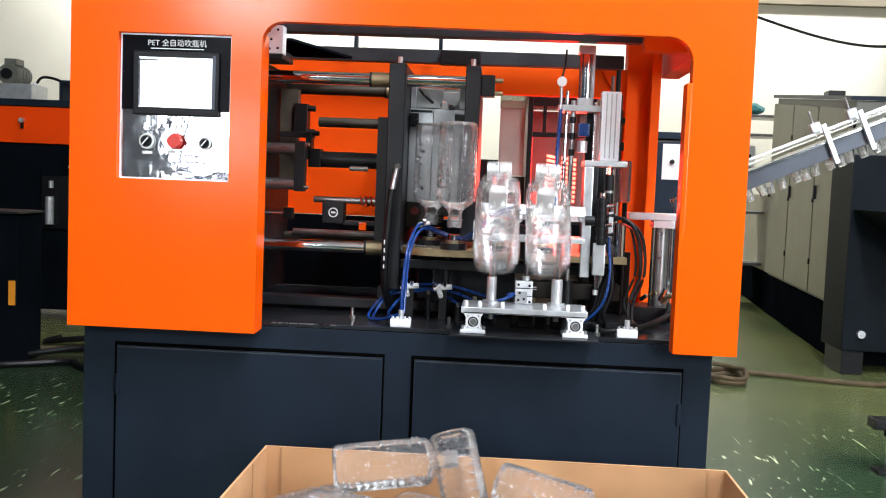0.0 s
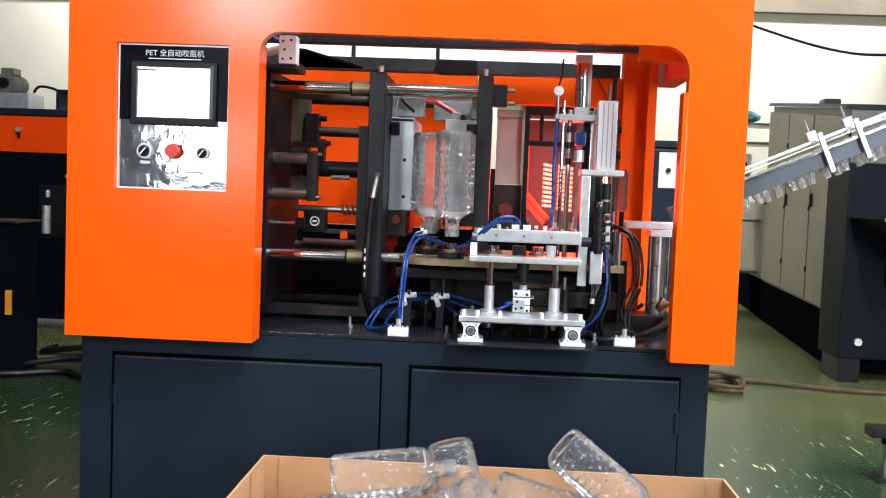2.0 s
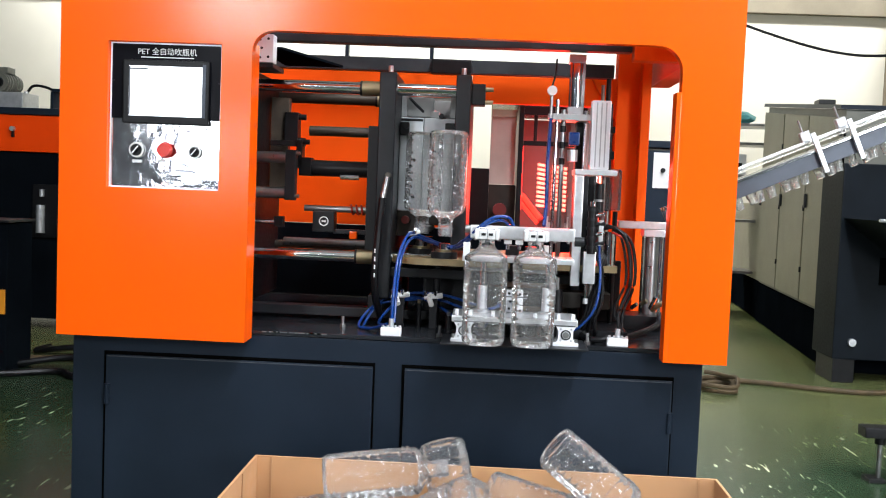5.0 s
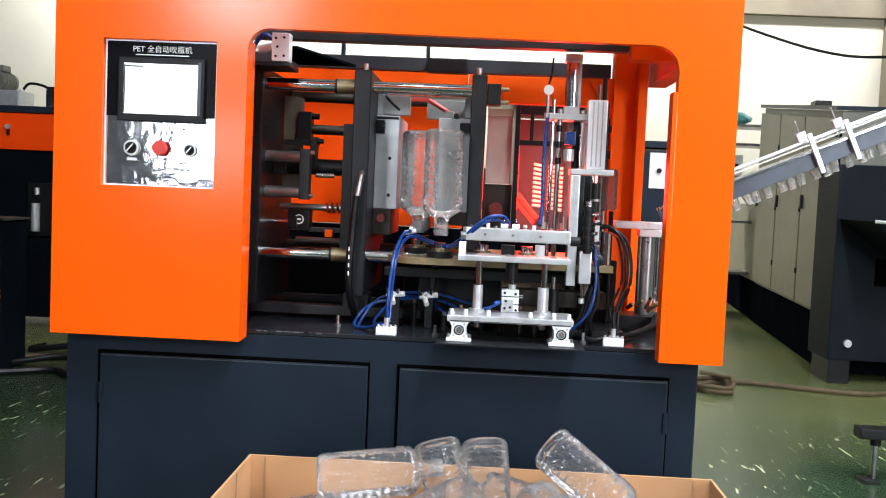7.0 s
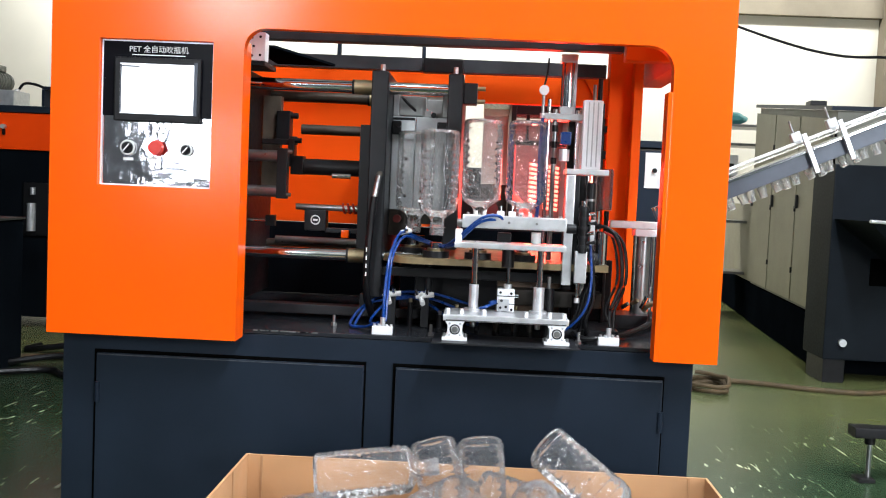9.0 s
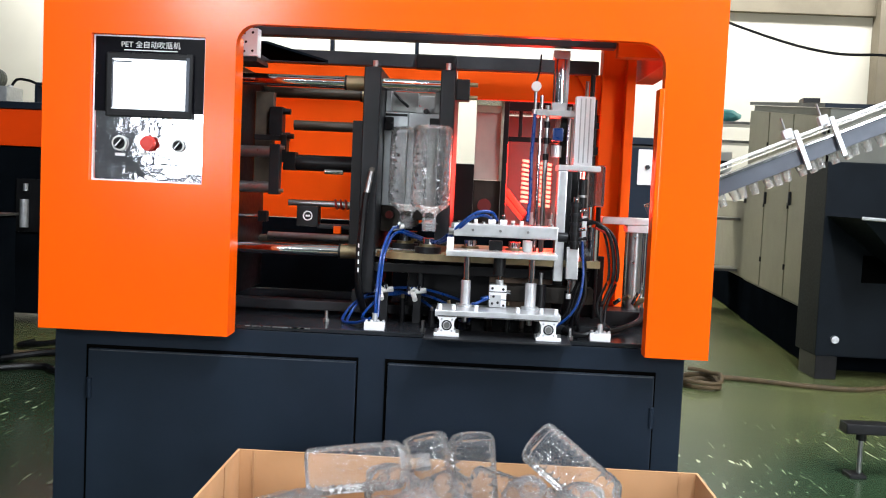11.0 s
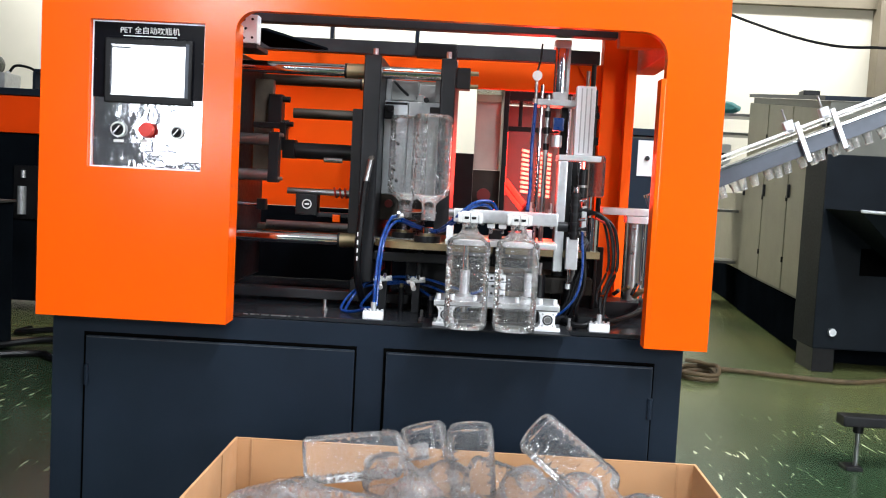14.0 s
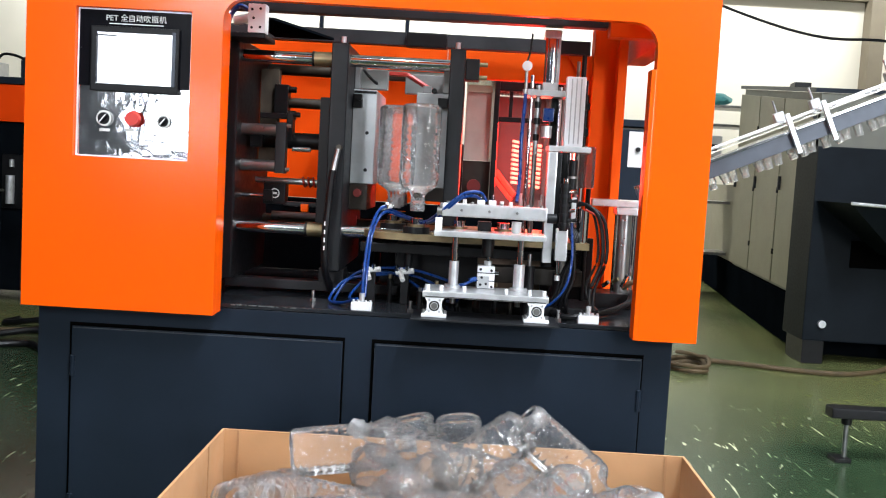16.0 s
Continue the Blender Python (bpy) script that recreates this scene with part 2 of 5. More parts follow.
OILDARK = material("oil_darkened_steel", (0.03, 0.022, 0.016), 0.45, 0.3, 0.3, 12)
# darker than the navy paint: shade on plinths and back plate is in this colour
DEEPBLUE = material("deep_blue_grey_in_shade", (0.0045, 0.0062, 0.0085), 0.75, 0, 0.2, 3, 0.06, 60, 0, None, 0.0)
# paler navy for the highlight on the door edges
EDGEGLINT = material("edge_glint", (0.045, 0.055, 0.068), 0.5, 0, 0.4, 40)
CASEBROWN = material("brown_varnished_case", (0.22, 0.145, 0.095), 0.45, 0.1, 0.2, 9)
DIMBLUE = material("dull_dark_blue_grey_paint", (0.0075, 0.0105, 0.0145), 0.5, 0, 0.2, 3, 0.06, 60, 0, None, 0.08)
REDORANGE = material("red_orange_paint", (0.90, 0.062, 0.002), 0.35, 0, 0.05, 3, 0.02, 180, 0, None, 0.15)
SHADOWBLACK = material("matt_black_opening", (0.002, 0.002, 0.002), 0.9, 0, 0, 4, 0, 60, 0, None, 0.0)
TABLE = material("worn_gloss_table_paint", (0.016, 0.018, 0.022), 0.18, 0, 0.3, 5, 0.12, 40, 0, None, 0.35)
FLOOR = floor_material()


# ---- mesh helpers ----
def cuboid(bm, x0, x1, y0, y1, z0, z1, bevel=0.0, seg=2):
    vs = bmesh.ops.create_cube(bm, size=1)["verts"]
    for v in vs:
        v.co = Vector(((x0 + x1) / 2 + v.co.x * (x1 - x0), (y0 + y1) / 2 + v.co.y * (y1 - y0), (z0 + z1) / 2 + v.co.z * (z1 - z0)))
    if bevel:
        es = list({e for v in vs for e in v.link_edges})
        bmesh.ops.bevel(bm, geom=es, offset=bevel, segments=seg, affect="EDGES", profile=0.7)
    # broad sides stay flat; the bevels alone are shaded round
    bm.normal_update()
    for f in bm.faces:
        if max(abs(c) for c in f.normal) > 0.9995:
            f.material_index = 1
    return bm


def block(x0, x1, y0, y1, z0, z1, bevel=0.003, seg=2):
    return cuboid(bmesh.new(), x0, x1, y0, y1, z0, z1, bevel, seg)


def rod(bm, a, b, r, seg=16, r2=None):
    a, b = Vector(a), Vector(b)
    d = b - a
    m = Matrix.Translation((a + b) / 2) @ d.to_track_quat("Z", "Y").to_matrix().to_4x4()
    bmesh.ops.create_cone(bm, cap_ends=True, segments=seg, radius1=r, radius2=r if r2 is None else r2, depth=d.length, matrix=m)
    return bm


def rods(*items):
    bm = bmesh.new()
    for it in items:
        rod(bm, *it)
    return bm


def smooth_path(pts, n=8):
    pts = [Vector(p) for p in pts]
    q = [pts[0] * 2 - pts[1]] + pts + [pts[-1] * 2 - pts[-2]]
    out = []
    for i in range(1, len(q) - 2):
        for k in range(n):
            t = k / n
            p0, p1, p2, p3 = q[i - 1:i + 3]
            out.append(0.5 * (2 * p1 + (p2 - p0) * t + (2 * p0 - 5 * p1 + 4 * p2 - p3) * t * t + (3 * p1 - p0 - 3 * p2 + p3) * t ** 3))
    return out + [pts[-1]]


def sweep(bm, pts, r, seg=8, n=8):
    line = smooth_path(pts, n)
    rings = []
    ref = Vector((0.3, 0.2, 1)).normalized()
    for i, p in enumerate(line):
        d = (line[min(i + 1, len(line) - 1)] - line[max(i - 1, 0)]).normalized()
        u = d.cross(ref).normalized()
        w = d.cross(u)
        rings.append([bm.verts.new(p + r * (math.cos(a) * u + math.sin(a) * w)) for a in (2 * math.pi * k / seg for k in range(seg))])
    for a, b in zip(rings, rings[1:]):
        for k in range(seg):
            bm.faces.new((a[k], a[(k + 1) % seg], b[(k + 1) % seg], b[k]))
    bm.faces.new(rings[0][::-1])
    bm.faces.new(rings[-1])
    return bm


def hose(*pts, r=0.006, seg=8):
    return sweep(bmesh.new(), pts, r, seg)


def extrude_outline(pts, y0, y1, bevel=0.0):
    """A plate in the xz plane from an outline of (x, z), from y0 to y1."""
    bm = bmesh.new()
    f = bm.faces.new([bm.verts.new((x, y0, z)) for x, z in pts])
    ext = bmesh.ops.extrude_face_region(bm, geom=[f])["geom"]
    for v in ext:
        if isinstance(v, bmesh.types.BMVert):
            v.co.y = y1
    bmesh.ops.recalc_face_normals(bm, faces=bm.faces)
    return bm


def arc(cx, cz, r, a0, a1, n=6):
    return [(cx + r * math.cos(radians(a0 + (a1 - a0) * i / n)), cz + r * math.sin(radians(a0 + (a1 - a0) * i / n))) for i in range(n + 1)]


def mesh_object(name, bm, mat, smooth=True):
    me = bpy.data.meshes.new(name)
    bmesh.ops.recalc_face_normals(bm, faces=bm.faces)
    flat = [f.index for f in bm.faces if f.material_index == 1]
    for f in bm.faces:
        f.material_index = 0
    bm.to_mesh(me)
    bm.free()
    me.materials.append(mat)
    if smooth:
        me.shade_smooth()
        me.set_sharp_from_angle(angle=radians(35))
        for k in flat:
            me.polygons[k].use_smooth = False
    return new(name, me)


def part(name, bm, mat, parent, label=""):
    ob = mesh_object(name, bm, mat)
    ob.parent = parent
    if label:
        ob["label"] = label
    return ob


def thing(name, label, category, at=(0, 0, 0), group="", kind=""):
    ob = new(name)
    ob.empty_display_size = 0.1
    ob.matrix_world = Matrix.Translation(at)
    return tagged(ob, label, category, group, kind)


def words(name, text, size, m, mat, parent):
    cu = bpy.data.curves.new(name, "FONT")
    cu.body, cu.size, cu.extrude, cu.align_x, cu.align_y, cu.offset = text, size, 0.0006, "CENTER", "CENTER", 0.0
    tmp = bpy.data.objects.new(name, cu)
    scene.collection.objects.link(tmp)
    bpy.context.view_layer.update()
    me = bpy.data.meshes.new_from_object(tmp.evaluated_get(bpy.context.evaluated_depsgraph_get()))
    bpy.data.objects.remove(tmp)
    me.materials.append(mat)
    ob = new(name, me)
    ob.parent, ob.matrix_basis = parent, m
    return ob


# ---- hall ----
def hall():
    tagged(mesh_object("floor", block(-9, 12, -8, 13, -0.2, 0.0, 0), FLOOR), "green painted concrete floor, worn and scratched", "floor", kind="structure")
    tagged(mesh_object("wall_north", block(-9, 12, 13, 13.2, 0, 6.2, 0), WALLPAINT), "cream painted factory wall", "wall", kind="structure")
    # unseen wall: dark for the panel's reflection, pale top added to brighten other reflections
    south = tagged(mesh_object("wall_south", block(-9, 12, -8.2, -8, 0, 3.0, 0), DARKWALL), "unseen factory wall, dark grey below an added pale part", "wall", kind="structure")
    part("upper_wall", block(-9, 12, -8.2, -8, 3.004, 6.2, 0), WALLPAINT, south, "added pale upper wall for brighter reflections")
    tagged(mesh_object("wall_east", block(12, 12.2, -8.2, 13.2, 0, 6.2, 0), WALLPAINT), "cream painted factory wall", "wall", kind="structure")
    tagged(mesh_object("wall_west", block(-9.2, -9, -8.2, 13.2, 0, 6.2, 0), DARKWALL), "dark grey clad factory wall", "wall", kind="structure")
    tagged(mesh_object("ceiling", block(-9.2, 12.2, -8.2, 13.2, 6.2, 6.4, 0), CEIL), "light grey sheet metal ceiling", "ceiling", kind="structure")


hall()
def floor_cable(name, label, pts, r, mat):
    return tagged(mesh_object(name, sweep(bmesh.new(), pts, r, 8, 6), mat), label, "cable")


def coil(name, cx, cy, rx, ry, turns, r, mat, label):
    pts = []
    for i in range(int(turns * 10)):
        a = i * 0.2 * math.pi
        k = 1 + 0.12 * math.sin(i * 1.7)
        pts.append((cx + rx * k * math.cos(a), cy + ry * k * math.sin(a), r + 2.1 * r * (i // 10) + 0.004 * (i % 3)))
    return floor_cable(name, label, pts, r, mat)


def neighbour_machine():
    """Machine of the same make standing further back on the infeed side."""
    m = thing("neighbour_machine", "dark grey machine with orange hood band, standing behind", "machine", (-2.9, 5.7, 0))

    def at(x0, x1, y0, y1, z0, z1, bv=0.006):
        return block(x0 + 2.9, x1 + 2.9, y0 - 5.7, y1 - 5.7, z0, z1, bv)
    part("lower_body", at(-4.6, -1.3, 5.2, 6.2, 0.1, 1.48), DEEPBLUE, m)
    part("foot", at(-4.4, -4.2, 5.3, 5.5, 0.0, 0.1), BLACK, m)
    part("foot", at(-1.7, -1.5, 5.3, 5.5, 0.0, 0.1), BLACK, m)
    part("hood_band", at(-4.62, -1.28, 5.17, 6.22, 1.485, 1.785), REDORANGE, m, "orange painted band")
    part("top_rail", at(-4.62, -1.28, 5.15, 6.22, 1.79, 1.845), NAVY, m)
    part("catch", rods(((-2.715 + 2.9, 5.165 - 5.7, 1.67), (-2.715 + 2.9, 5.13 - 5.7, 1.67), 0.02)), ALU, m)
    part("catch_stem", at(-2.725, -2.705, 5.145, 5.168, 1.6, 1.65), BLACK, m)
    part("cutout", at(-2.55, -2.3, 5.17, 5.198, 0.78, 1.22), BLACK, m)
    part("cutout_cylinder", rods(((-2.47 + 2.9, 5.15 - 5.7, 0.82), (-2.47 + 2.9, 5.15 - 5.7, 1.05), 0.035)), ALU, m)
    part("cutout_bolt", rods(((-2.46 + 2.9, 5.15 - 5.7, 1.12), (-2.46 + 2.9, 5.15 - 5.7, 1.18), 0.02)), ALU, m)
    part("handle", rods(((-2.32 + 2.9, 5.17 - 5.7, 1.3), (-2.22 + 2.9, 5.17 - 5.7, 1.3), 0.012)), ALU, m)
    # gear standing on its roof
    g = thing("pump_unit", "grey pump unit with round black motor on the machine roof", "pump", (-2.9, 5.6, 1.845))
    part("housing", block(-0.25, 0.12, -0.15, 0.15, 0.0, 0.15, 0.01), ALUDULL, g)
    part("motor", rods(((-0.12, -0.1, 0.235), (-0.12, 0.18, 0.235), 0.085, 24)), GREYGREEN, g)
    part("motor_cap", rods(((-0.12, -0.13, 0.235), (-0.12, -0.1, 0.235), 0.045, 16)), BLACK, g)
    part("terminal_box", block(-0.17, -0.06, -0.06, 0.08, 0.315, 0.37, 0.008), GREYGREEN, g)
    for k in range(5):
        part("fin", rods(((-0.12, -0.08 + 0.05 * k, 0.235), (-0.12, -0.07 + 0.05 * k, 0.235), 0.092, 20)), GREYGREEN, g)
    part("pipe", hose((0.08, 0, 0.15), (0.14, 0, 0.22), (0.26, 0, 0.21), (0.36, 0, 0.16), r=0.012), BLACK, g)
    part("gland", rods(((0.08, 0, 0.13), (0.08, 0, 0.17), 0.022, 12)), ALU, g)
    f = thing("roof_rack", "dark steel rack frame on the machine roof", "rack", (-2.35, 5.6, 1.845))
    for x in (-0.2, 0.03, 0.27):
        part("post", block(x - 0.012, x + 0.012, -0.1, 0.1, 0, 0.17, 0.002), NAVY, f)
    part("rail", block(-0.2, 0.28, -0.1, 0.1, 0.17, 0.195, 0.002), NAVY, f)
    part("back_plate", block(-0.19, 0.26, 0.08, 0.09, 0.01, 0.165, 0.0), ALUDULL, f)
    part("lever", block(0.0, 0.045, -0.05, 0.0, 0.195, 0.34, 0.004), BLUE, f, "blue lever")
    # dark cabinet in front of it
    c = thing("side_cabinet", "black steel cabinet with a bent tray top", "cabinet", (-2.3, 3.8, 0))
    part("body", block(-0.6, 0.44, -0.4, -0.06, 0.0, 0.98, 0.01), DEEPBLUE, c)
    part("tray", block(-0.62, 0.455, -0.42, -0.05, 0.985, 1.0, 0.002), DARKSTEEL, c)
    part("amber_reflector", block(0.388, 0.43, -0.412, -0.4, 0.39, 0.55, 0.002), AMBER, c, "amber reflector strip")


def big_cabinet():
    """Long machine cabinet whose cream doors run away from the camera, and its dark end box."""
    near, far = Vector((3.95, 5.0, 0)), Vector((4.25, 8.2, 0))
    d = (far - near)
    length = d.length
    yaw = math.degrees(math.atan2(d.y, d.x))
    c = thing("machine_cabinet", "long grey machine cabinet with cream doors on a dark plinth", "cabinet")
    c.matrix_world = pose(near.x, near.y, 0, 0, 0, yaw)
    # x runs along the face, -y is behind it
    part("plinth", block(0, length, -2.3, 0, 0, 0.42, 0.01), DEEPBLUE, c)
    part("carcass", extrude_outline([(0, 0.425), (length, 0.425), (length, 2.36), (0, 2.05)], -2.3, -0.02), GREYGREEN, c)
    n = 3
    for k in range(n):
        a, b = length * k / n, length * (k + 1) / n
        part("door", extrude_outline([(a + 0.03, 0.46), (b - 0.02, 0.46), (b - 0.02, 1.99 + 0.31 * b / length), (a + 0.03, 1.99 + 0.31 * a / length)], -0.018, 0.02), CREAM, c)
        part("door_gap", extrude_outline([(a - 0.018, 0.46), (a + 0.03, 0.46), (a + 0.03, 1.98 + 0.31 * a / length), (a - 0.018, 1.98 + 0.31 * a / length)], -0.0195, -0.012), SHADOWBLACK, c)
        part("door_handle", block(b - 0.10, b - 0.07, 0.0205, 0.045, 1.28, 1.40, 0.004), BLACK, c)
        for z in (0.7, 1.25, 1.85):
            part("hinge", block(a + 0.012, a + 0.028, 0.0, 0.03, z, z + 0.05, 0.003), BLACK, c)
    part("top_trim", extrude_outline([(-0.02, 2.055), (length + 0.02, 2.365), (length + 0.02, 2.40), (-0.02, 2.09)], -2.32, 0.03), NAVY, c)
    part("roof_fan", block(1.5, 1.7, -0.3, -0.15, 2.235, 2.285, 0.01), BLACK, c)
    # the part of the line beyond it, lower
    l = thing("low_cabinet", "low grey cabinet with cream doors beside a taller one", "cabinet")
    l.matrix_world = pose(far.x, far.y, 0, 0, 0, yaw)
    part("plinth", block(0.02, 3.0, -1.6, -0.02, 0, 0.42, 0.01), DEEPBLUE, l)
    part("body", block(0.02, 3.0, -1.6, -0.04, 0.425, 1.30, 0.01), CREAM, l)
    e = thing("hopper_machine", "dark blue-grey machine with a sloping feed hopper", "machine", (4.5, 4.6, 0))
    part("body", block(-0.7, 1.4, -0.1, 0.35, 0.18, 1.62, 0.012), DIMBLUE, e)
    for x in (-0.6, 0.2, 1.2):
        part("foot", block(x - 0.08, x + 0.08, -0.06, 0.3, 0, 0.18, 0.006), BLACK, e)
    part("control_knob", rods(((-0.57, -0.1, 0.31), (-0.57, -0.13, 0.31), 0.028, 20)), ALU, e)
    part("vent", block(-0.40, -0.12, -0.108, -0.1, 0.74, 0.94, 0.0), SHADOWBLACK, e)
    part("vent_lamp", rods(((-0.19, -0.108, 0.95), (-0.19, -0.125, 0.95), 0.012, 12)), WHITE, e)
    hp = bmesh.new()
    top = [(-0.68, -0.75, 1.22), (0.9, -0.75, 1.16), (0.9, -0.1, 1.16), (-0.68, -0.1, 1.22)]
    bot = [(-0.2, -0.45, 0.85), (0.5, -0.45, 0.85), (0.5, -0.12, 0.85), (-0.2, -0.12, 0.85)]
    tv, bv = [hp.verts.new(p) for p in top], [hp.verts.new(p) for p in bot]
    for k in range(4):
        hp.faces.new((tv[k], tv[(k + 1) % 4], bv[(k + 1) % 4], bv[k]))
    hp.faces.new(bv[::-1])
    part("hopper", hp, DIMBLUE, e)
    part("hopper_rim", hose((-0.68, -0.75, 1.22), (0.9, -0.75, 1.16), r=0.012), ALU, e)


def switch_cabinet():
    c = thing("switch_cabinet", "grey electrical cabinet with dark frame and a paper notice", "cabinet", (2.2, 2.5, 0))
    part("body", block(-0.28, 0.08, -0.2, 0.25, 0.0, 1.56, 0.008), GREYGREEN, c)
    part("frame_top", block(-0.29, 0.09, -0.22, 0.25, 1.565, 1.60, 0.004), NAVY, c)
    part("door", block(-0.185, 0.075, -0.225, -0.201, 0.1, 1.55, 0.005), NAVY, c)
    part("notice", block(-0.148, -0.049, -0.229, -0.226, 1.36, 1.54, 0.0), WHITE, c, "white paper notice")
    part("lock", rods(((-0.10, -0.229, 1.45), (-0.10, -0.24, 1.45), 0.012)), BLACK, c)


def far_shelf():
    s = thing("storage_rack", "steel storage rack with boxes and a green bundle", "rack", (4.15, 9.0, 0))
    for x in (-0.45, 0.45):
        part("upright", block(x - 0.03, x + 0.03, -0.25, 0.25, 0, 2.25, 0.004), STEEL, s)
    for z in (0.5, 1.1, 1.62, 2.0, 2.22):
        part("shelf", block(-0.42, 0.42, -0.25, 0.25, z - 0.03, z, 0.003), STEEL, s)
    b = thing("storage_box", "white box on a rack shelf", "box", (4.05, 8.95, 1.62))
    part("carton", block(-0.25, 0.15, -0.2, 0.2, 0.0, 0.24, 0.01), WHITE, b)
    part("label", block(-0.1, 0.1, -0.204, -0.201, 0.06, 0.14, 0), BLACK, b)
    t = thing("green_bundle", "turquoise wrapped bundle on top of the rack", "bundle", (4.05, 8.95, 2.22))
    bm = bmesh.new()
    bmesh.ops.create_icosphere(bm, subdivisions=3, radius=1)
    for v in bm.verts:
        k = 1 + 0.18 * noise.noise(v.co * 2)
        v.co = Vector((v.co.x * 0.28 * k, v.co.y * 0.2 * k, 0.07 + v.co.z * 0.09 * k))
    part("wrap", bm, TURQ, t)


def preform_chute():
    """Sloping feeder that brings preforms down into the machine; it leaves the view on the high side."""
    c = thing("preform_chute", "sloping steel preform chute with clear guard and hanging preforms", "conveyor")
    a, b = Vector((1.86, 0.87, 1.262)), Vector((3.4, 0.87, 1.940))
    d = (b - a)
    L = d.length
    tilt = -math.degrees(math.atan2(d.z, d.x))
    c.matrix_world = pose(a.x, a.y, a.z, 0, tilt, 0)
    part("channel_side", block(0, L, -0.03, -0.022, -0.055, 0.0, 0.002), BLUESTEEL, c)
    part("channel_side", block(0, L, 0.022, 0.03, -0.055, 0.0, 0.002), BLUESTEEL, c)
    part("edge_rail", block(0, L, -0.036, -0.02, 0.0, 0.010, 0.002), CHROME, c)
    part("edge_rail", block(0, L, 0.02, 0.036, 0.0, 0.010, 0.002), CHROME, c)
    part("guard", block(0.12, L, -0.03, 0.03, 0.028, 0.040, 0.002), ACRYLIC, c, "clear guard strip")
    part("guard_rail", block(0.12, L, -0.008, 0.008, 0.041, 0.049, 0.001), ALU, c)
    for s in (0.585, 0.72, 1.0, 1.3):
        br = part("clamp_bracket", block(s - 0.009, s + 0.009, -0.05, -0.037, -0.08, 0.07, 0.003), ALU, c)
        part("clamp_block", block(s - 0.045, s - 0.010, -0.05, -0.02, 0.05, 0.085, 0.004), ALUDULL, br)
        part("clamp_screw", rods(((s - 0.03, -0.035, 0.086), (s - 0.03, -0.035, 0.13), 0.004)), STEEL, br)
    bm0 = rods(((0, 0, -0.075), (0, 0, -0.055), 0.017, 16), ((0, 0, -0.098), (0, 0, -0.075), 0.014, 16))
    first = part("preform", bm0, PREFORM, c)
    first.location = (0.05, 0, 0)
    for k in range(1, 38):
        o = first.copy()
        scene.collection.objects.link(o)
        o.location = (0.05 + 0.043 * k, 0, 0.002 * math.sin(k * 2.3))
        o.rotation_euler = (0, radians(6 * math.sin(k * 1.9)), 0)
    post = thing("chute_stand", "grey steel stand under the preform chute", "stand", (2.98, 0.95, 0))
    part("post", block(-0.03, 0.03, -0.03, 0.03, 0.01, 1.66, 0.004), NAVY, post)
    part("base_plate", block(-0.2, 0.2, -0.2, 0.2, 0, 0.012, 0.002), NAVY, post)


def small_stand():
    s = thing("floor_stand", "low black T-shaped floor stand on a thin post", "stand", (3.14, 1.95, 0))
    part("top_bar", block(-0.09, 0.6, -0.05, 0.05, 0.215, 0.265, 0.008), BLACK, s)
    part("post", rods(((0.0, 0, 0.02), (0.0, 0, 0.215), 0.012)), STEEL, s)
    part("collar", rods(((0.0, 0, 0.18), (0.0, 0, 0.215), 0.025)), BLACK, s)
    part("foot", block(-0.06, 0.02, -0.05, 0.05, 0.0, 0.02, 0.004), BLACK, s)
    part("post", rods(((0.5, 0, 0.0), (0.5, 0, 0.215), 0.012)), STEEL, s)


neighbour_machine()
big_cabinet()
switch_cabinet()
far_shelf()
preform_chute()
small_stand()
coil("cable_coil", 2.86, 4.05, 0.13, 0.18, 2.4, 0.015, CABLE, "thick dark cable coiled on the floor")
floor_cable("floor_cable", "long dark cable lying across the floor", [(2.8, 4.35, 0.018), (3.2, 4.3, 0.018), (3.6, 4.15, 0.018), (3.95, 4.1, 0.018), (4.3, 4.3, 0.018), (4.6, 4.5, 0.1)], 0.018, CABLE)
for k in range(4):
    floor_cable("floor_hose", "thick black hose lying in loops on the floor", [(-2.6 + 0.2 * k, 3.5 + 0.28 * k, 0.024), (-2.0, 3.25 + 0.3 * k, 0.024), (-1.55, 3.45 + 0.24 * k, 0.024 + 0.05 * (k % 2)), (-1.3, 3.3 + 0.3 * k, 0.024), (-0.6, 3.5 + 0.32 * k, 0.024), (0.3, 3.8 + 0.3 * k, 0.024)], 0.022, CABLE if k == 2 else BLACK)
floor_cable("hanging_cable", "black power cable sagging across the hall", [(-3.0, 6.0, 6.19), (1.6, 6.0, 3.5), (3.0, 6.0, 3.02), (3.38, 6, 2.86), (4.1, 6, 2.66), (4.66, 6, 2.63), (5.6, 6, 2.75), (8, 6, 3.9), (11.99, 6, 5.4)], 0.013, BLACK)
tagged(mesh_object("cornice", block(-9, 12, 12.86, 13.0, 4.27, 4.75, 0.01), TRIMGREY), "grey wall trim strip", "trim", kind="structure")
tagged(mesh_object("wall_column", block(7.36, 7.6, 12.7, 13.0, 0, 6.2, 0.01), TRIMGREY), "grey steel wall column", "column", kind="structure")


